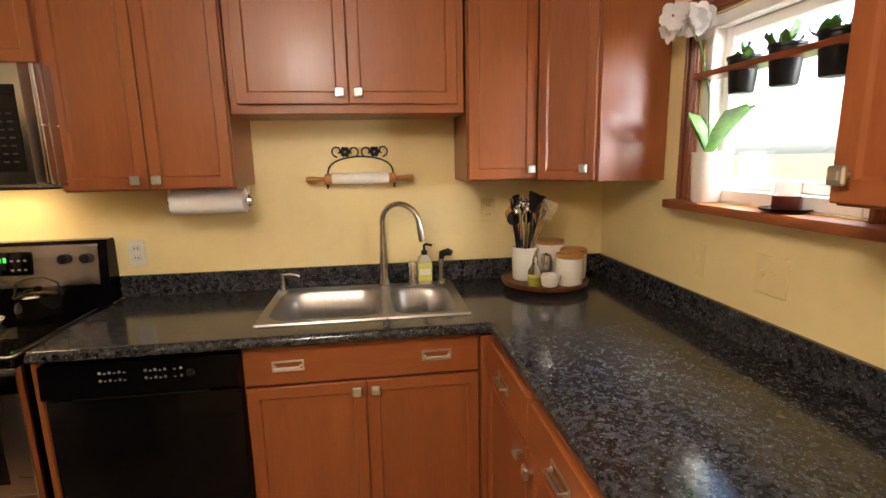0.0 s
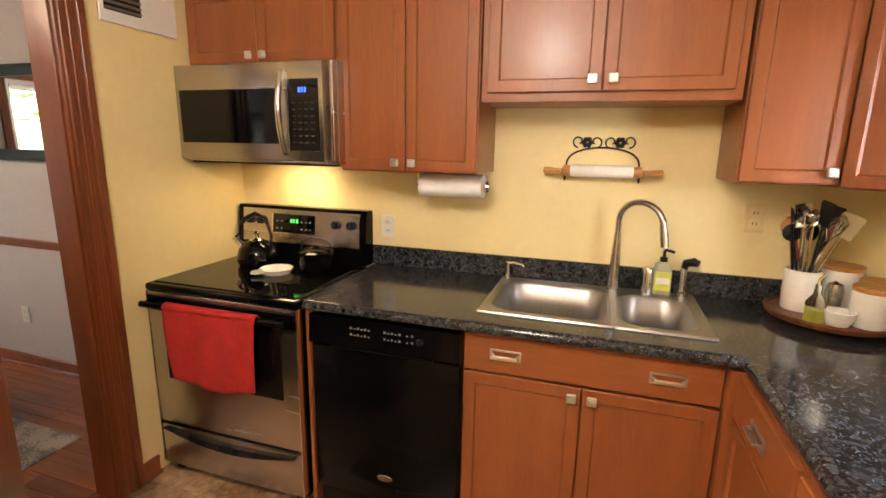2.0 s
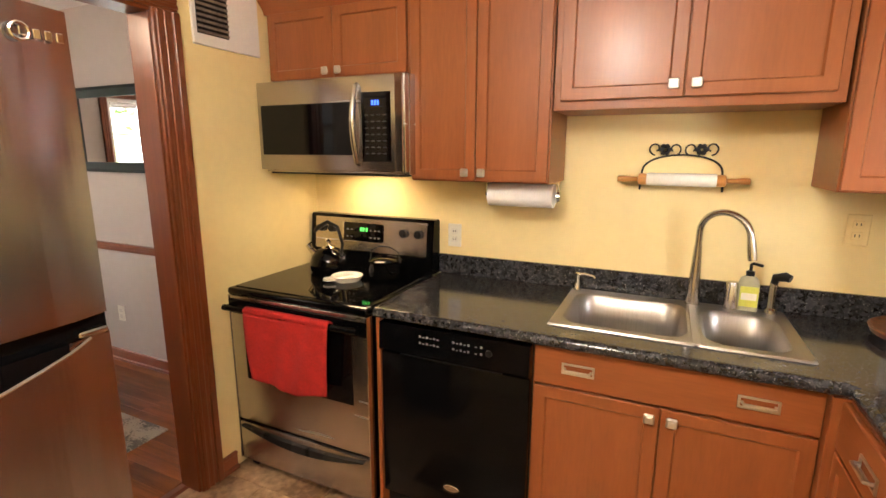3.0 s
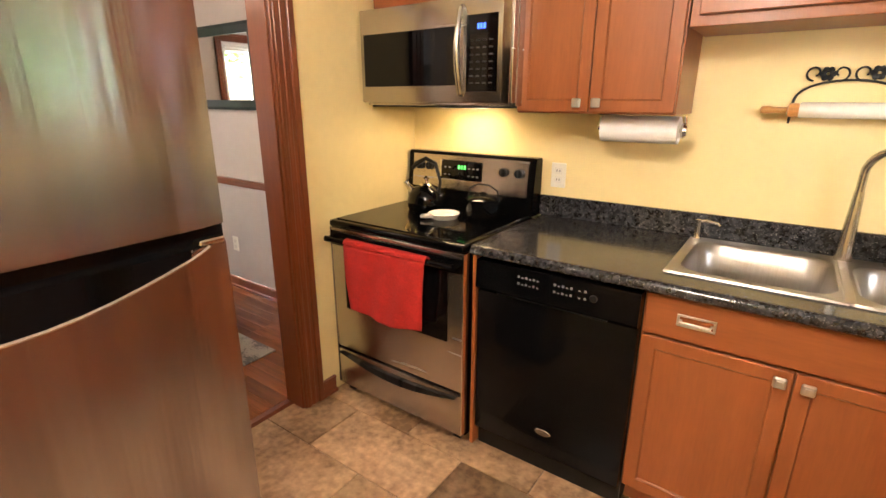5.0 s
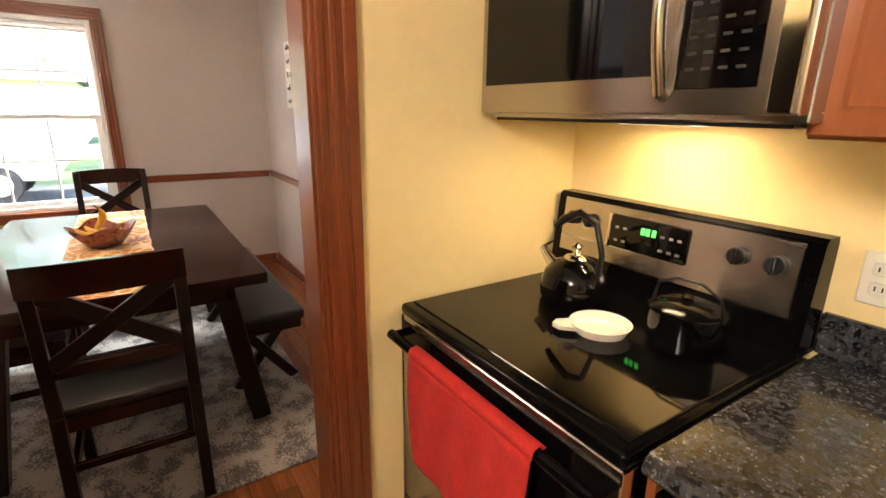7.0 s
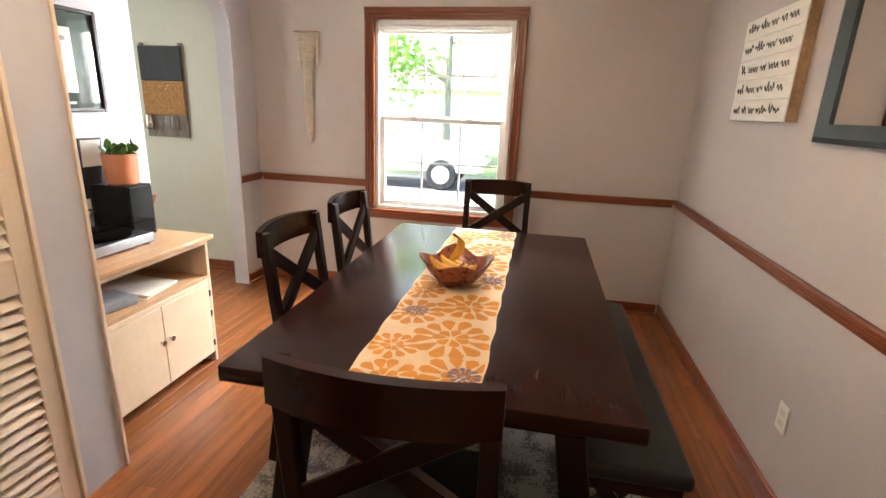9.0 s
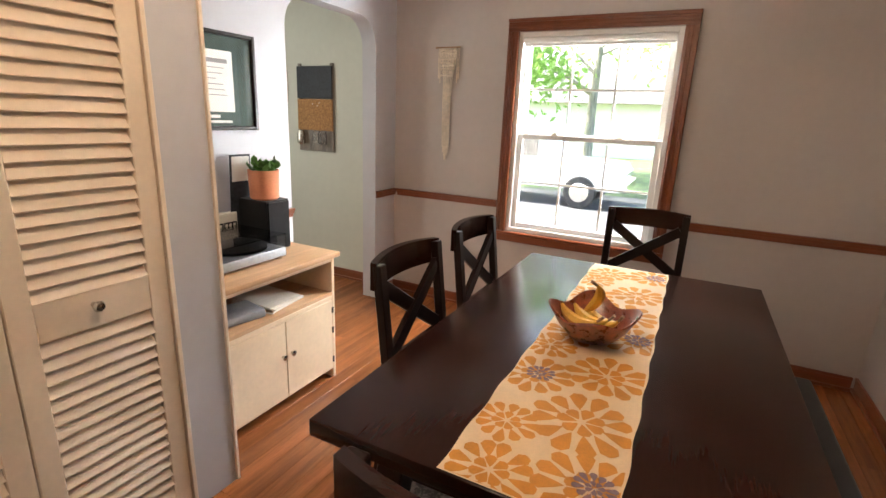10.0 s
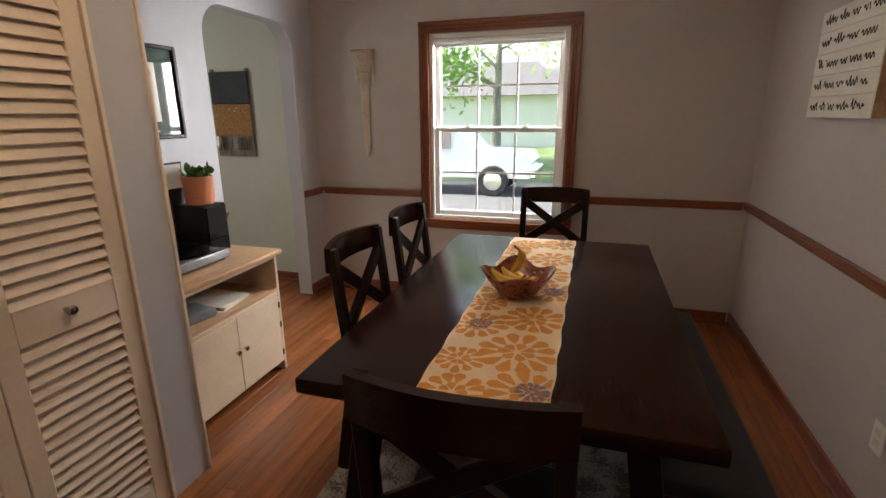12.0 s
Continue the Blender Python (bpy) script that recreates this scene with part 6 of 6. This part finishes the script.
part("pourer", tube(bmesh.new(), [(0, 0, 0.13), (0, 0, 0.15), (0.012, -0.005, 0.168)], [0.008, 0.006, 0.004], 8), CHROME, ob_)
solid("salt_bowl", lathe(bmesh.new(), [(0.03, 0), (0.046, 0.03), (0.048, 0.05), (0.044, 0.05), (0.04, 0.03), (0, 0.012)], 24), SIGNWHITE, "small grey stoneware bowl on the wooden turntable", "bowl", at=pose(LX - 0.02, LY - 0.125, lt))
pm_ = thing("pepper_mill", pose(LX - 0.005, LY - 0.03, lt), "short steel pepper mill among the jars", "mill")
part("body", lathe(bmesh.new(), [(0.026, 0), (0.024, 0.06), (0.028, 0.09), (0.022, 0.12), (0, 0.13)], 18), NICKEL, pm_)

# on the kitchen window sill and the shelf across it
sl = 1.3462
orc = thing("potted_orchid", pose(3.025, -0.79, sl), "white orchid in a pale tall pot on the sill", "plant")
part("pot", lathe(bmesh.new(), [(0.040, 0), (0.046, 0.01), (0.052, 0.16), (0.054, 0.165), (0.048, 0.165), (0.045, 0.13), (0, 0.13)], 24), CERAMIC, orc, "pale tall pot")
bm = bmesh.new()
for a, L in ((1.2, 0.13), (2.3, 0.11), (4.4, 0.19), (5.2, 0.17)):
    d, s = Vector((math.cos(a) * 0.35, math.sin(a), 0)), Vector((-math.sin(a), math.cos(a) * 0.35, 0))
    mids = [(0, 0.016, 0.165), (0.35, 0.034, 0.235), (0.7, 0.038, 0.285), (1.0, 0.004, 0.300)]
    prev = None
    for u, w, z in mids:
        cur = [bm.verts.new(d * L * u + s * w * q + Vector((0, 0, z - 0.008 * (q == 0)))) for q in (-1, 0, 1)]
        if prev:
            bm.faces.new((prev[0], prev[1], cur[1], cur[0])), bm.faces.new((prev[1], prev[2], cur[2], cur[1]))
        prev = cur
part("leaves", bm, LEAF, orc, "broad green leaves", smooth=60)
part("flower_stem", tube(bmesh.new(), [(0, 0, 0.15), (0.0, 0.02, 0.35), (-0.02, 0.05, 0.50), (-0.06, 0.06, 0.585), (-0.11, 0.05, 0.60)], 0.0035, 6), LEAF, orc)
rng = random.Random(9)
for i in range(14):
    bm = bmesh.new()
    for q in range(5):
        a = 2 * math.pi * q / 5
        c0 = Vector((-0.004, 0.024 * math.cos(a), 0.024 * math.sin(a)))
        vs = [bm.verts.new(c0 + Vector((0.004 * math.cos(2 * b), 0.021 * math.cos(b), 0.021 * math.sin(b)))) for b in (2 * math.pi * k / 8 for k in range(8))]
        bm.faces.new(vs)
    f = part("blossom", bm, FLOWER, orc, "white blossom", at=Matrix.Translation((-0.03 - 0.007 * i + rng.uniform(-0.01, 0.01), 0.055 + rng.uniform(-0.055, 0.055), 0.585 + rng.uniform(-0.035, 0.03))) @ pose(0, 0, 0, rng.uniform(-20, 20), rng.uniform(-25, 25), rng.uniform(-40, 60)))
cn = thing("candle_jar", pose(3.02, -1.12, sl), "glass candle jar with dark red wax on a dish", "candle")
part("dish", lathe(bmesh.new(), [(0.045, 0), (0.062, 0.008), (0.064, 0.012), (0.045, 0.007), (0, 0.006)], 24), BLACK, cn, "black dish")
part("jar", lathe(bmesh.new(), [(0.032, 0.0075), (0.034, 0.012), (0.034, 0.08), (0.0315, 0.08), (0.0315, 0.05), (0, 0.05)], 20), GLASS, cn)
part("wax", lathe(bmesh.new(), [(0.030, 0.009), (0.0312, 0.012), (0.0312, 0.045), (0, 0.045)], 20), WAX, cn, "dark red wax")
wsh = thing("window_shelf", pose(0, 0, 0), "dark stained wooden shelf across the window", "shelf")
part("board", B(2.99, 3.075, -1.335, -0.72, 1.748, 1.766, bevel=0.003), TRIM_Y, wsh)
for i, y in enumerate((-0.90, -1.055, -1.205)):
    hp = thing("small_plant_pot", pose(3.033, y, 1.767), "small black pot with green sprigs on the shelf", "plant", "pots on the window shelf")
    part("pot", lathe(bmesh.new(), [(0.030, -0.085), (0.034, -0.08), (0.042, 0.012), (0.046, 0.014), (0.046, 0.022), (0.038, 0.022), (0.036, 0.0), (0, 0.0)], 20), BLACKMATT, hp)
    part("leaves", leaf_bm(random.Random(20 + i), 10, 0.05, 0.0, 0.03, 0.045), LEAF, hp, smooth=60)

# ---- ceiling light ----
cl = thing("ceiling_light", pose(1.45, -2.30, ZC), "round flush ceiling light with lit frosted diffuser", "ceiling light")
part("rim", lathe(bmesh.new(), [(0.20, -0.0005), (0.20, -0.03), (0.19, -0.035), (0.185, -0.03), (0.185, -0.0005)], 36), NICKEL, cl)
part("diffuser", lathe(bmesh.new(), [(0.184, -0.028), (0.16, -0.05), (0.10, -0.065), (0, -0.07)], 36), LAMPWHITE, cl, "glowing frosted glass")

copy_thing(cl, pose(-0.95, -1.75, ZC))

# ---- outside ----
gr = structure("ground", B(-400, 400, -400, 400, -0.62, -0.5), GRASS, "lawn that reaches the horizon")
structure("road", B(-14.5, -9.0, -400, 400, -0.498, -0.47), ASPHALT, "grey street beyond the lawn")
structure("pavement", B(-8.2, -7.0, -400, 400, -0.498, -0.46), DOCUMENT, "pale concrete pavement")


def tree(x, y, h, seed):
    rng = random.Random(seed)
    t = thing("tree", pose(x, y, -0.5), "leafy street tree with grey trunk", "tree", "street trees")
    bm = bmesh.new()
    tube(bm, [(0, 0, 0), (0.05, 0, h * 0.25), (0, 0.06, h * 0.5), (0.05, 0, h * 0.8)], [0.24, 0.18, 0.13, 0.04], 10)
    tips = []
    for i in range(9):
        a, z = rng.uniform(0, 6.28), h * rng.uniform(0.32, 0.7)
        tip = (math.cos(a) * h * 0.28, math.sin(a) * h * 0.28, z + h * rng.uniform(0.08, 0.25))
        tube(bm, [(0, 0, z), (tip[0] * 0.5, tip[1] * 0.5, (z + tip[2]) / 2 + 0.1), tip], [0.08, 0.05, 0.015], 6)
        tips.append(Vector(tip))
    part("trunk", bm, BARK, t, smooth=50)
    verts, faces = [], []
    for i in range(4200):
        c = rng.choice(tips) + Vector((rng.gauss(0, 0.8), rng.gauss(0, 0.8), rng.gauss(0, 0.7)))
        u = Vector((rng.gauss(0, 1), rng.gauss(0, 1), rng.gauss(0, 1))).normalized()
        v = u.orthogonal().normalized()
        s = rng.uniform(0.10, 0.20)
        k = len(verts)
        verts += [tuple(c - u * s), tuple(c + v * s * 0.5), tuple(c + u * s), tuple(c - v * s * 0.5)]
        faces.append((k, k + 1, k + 2, k + 3))
    me = bpy.data.meshes.new("crown")
    me.from_pydata(verts, [], faces)
    me.materials.append(TREELEAF)
    o = new("crown", me)
    o.parent = t
    return t


tree(-21, -5.2, 9.5, 1)
tree(-16.5, -9.0, 7.5, 2)
tree(-16.0, 2.5, 7.0, 3)
tree(9.5, -0.5, 6.5, 4)

car = thing("parked_truck", pose(-12.6, -5.2, -0.47, 0, 0, 90), "silver pickup truck parked along the street", "truck")
bm = prism(bmesh.new(), [(-2.6, 0.45), (2.6, 0.45), (2.65, 0.85), (2.5, 1.05), (1.25, 1.12), (0.65, 1.68), (-0.75, 1.70), (-0.95, 1.12), (-2.6, 1.10)], "y", -0.9, 0.9)
part("body", bm, CARPAINT, car)
for x in (-1.65, 1.7):
    for y in (-0.86, 0.86):
        w = part("wheel", lathe(bmesh.new(), [(0.0, -0.11), (0.36, -0.11), (0.38, -0.08), (0.38, 0.08), (0.36, 0.11), (0, 0.11)], 24, (x, y, 0.38), pose(0, 0, 0, 90).to_3x3()), RUBBER, car)
        part("rim", lathe(bmesh.new(), [(0.0, -0.115), (0.22, -0.115), (0.24, -0.1), (0.24, 0.1), (0.22, 0.115), (0, 0.115)], 20, (x, y, 0.38), pose(0, 0, 0, 90).to_3x3()), CHROME, w)
part("side_window", boxes((-0.70, -0.05, -0.91, 0.91, 1.15, 1.60), (0.02, 0.62, -0.91, 0.91, 1.15, 1.58)), GREYWOOD, car, "dark side windows")
part("bumper", boxes((2.6, 2.75, -0.88, 0.88, 0.45, 0.68), (-2.75, -2.6, -0.88, 0.88, 0.45, 0.68), bevel=0.03), CHROME, car)
hse = thing("house", pose(-36, -9, -0.5), "pale house across the street", "house")
part("wall", B(-4, 4, -6, 6, 0, 3.2), SIGNWHITE, hse)
part("roof", prism(bmesh.new(), [(-4.6, 3.2), (4.6, 3.2), (0, 5.6)], "y", -6.5, 6.5), ASPHALT, hse)

# ---- floor pieces ----
TW, TL = 0.304, 0.608
tile_mesh = {}
row = 0
y = -3.8
while y < -0.001:
    y1 = min(y + TW, -0.001)
    x = -0.075 - (row % 2) * TL / 2
    while x < XE - 0.01:
        x0, x1 = max(x, -0.075), min(x + TL, XE - 0.001)
        if x1 - x0 > 0.03:
            key = (round(x1 - x0, 3), round(y1 - y, 3))
            if key not in tile_mesh:
                tile_mesh[key] = mesh_of("tile", B(0.002, key[0] - 0.002, 0.002, key[1] - 0.002, -0.008, 0.0, bevel=0.002), TILE)
            ob = new("tile", tile_mesh[key])
            ob.parent, ob.location = floor_kitchen, (x0, y, 0)
        x += TL
    y, row = y + TW, row + 1

PW = 0.083
plank_mesh = {}
rng = random.Random(4)
rest = bmesh.new()
rows_y = int((5.3 - 0.17) / PW) + 1
for r in range(rows_y):
    y1 = YN - r * PW
    y0 = y1 - PW
    if y0 < -5.3:
        break
    x = -0.135 if y0 > YS - 0.12 else -1.205
    while x > XW + 0.005:
        L = rng.choice((0.7, 0.9, 1.1, 1.4)) if x < -0.14 else rng.choice((0.35, 0.6, 0.8, 1.0))
        xa = max(x - L, XW + 0.001)
        if y0 > YS - 0.12 or xa < -1.3:
            if y0 > -4.3:
                key = round(x - xa, 3)
                if key not in plank_mesh:
                    plank_mesh[key] = mesh_of("plank", B(0.0006, key - 0.0006, 0.0006, PW - 0.0006, -0.012, 0.0, bevel=0.0009), OAK)
                ob = new("plank", plank_mesh[key])
                ob.parent, ob.location = floor_dining, (xa, y0, 0)
            else:
                box(rest, xa + 0.0006, x - 0.0006, y0 + 0.0006, y1 - 0.0006, -0.012, 0.0)
        x = xa
tagged(part("far_planks", rest, OAK, floor_dining, smooth=None), kind="stuff")
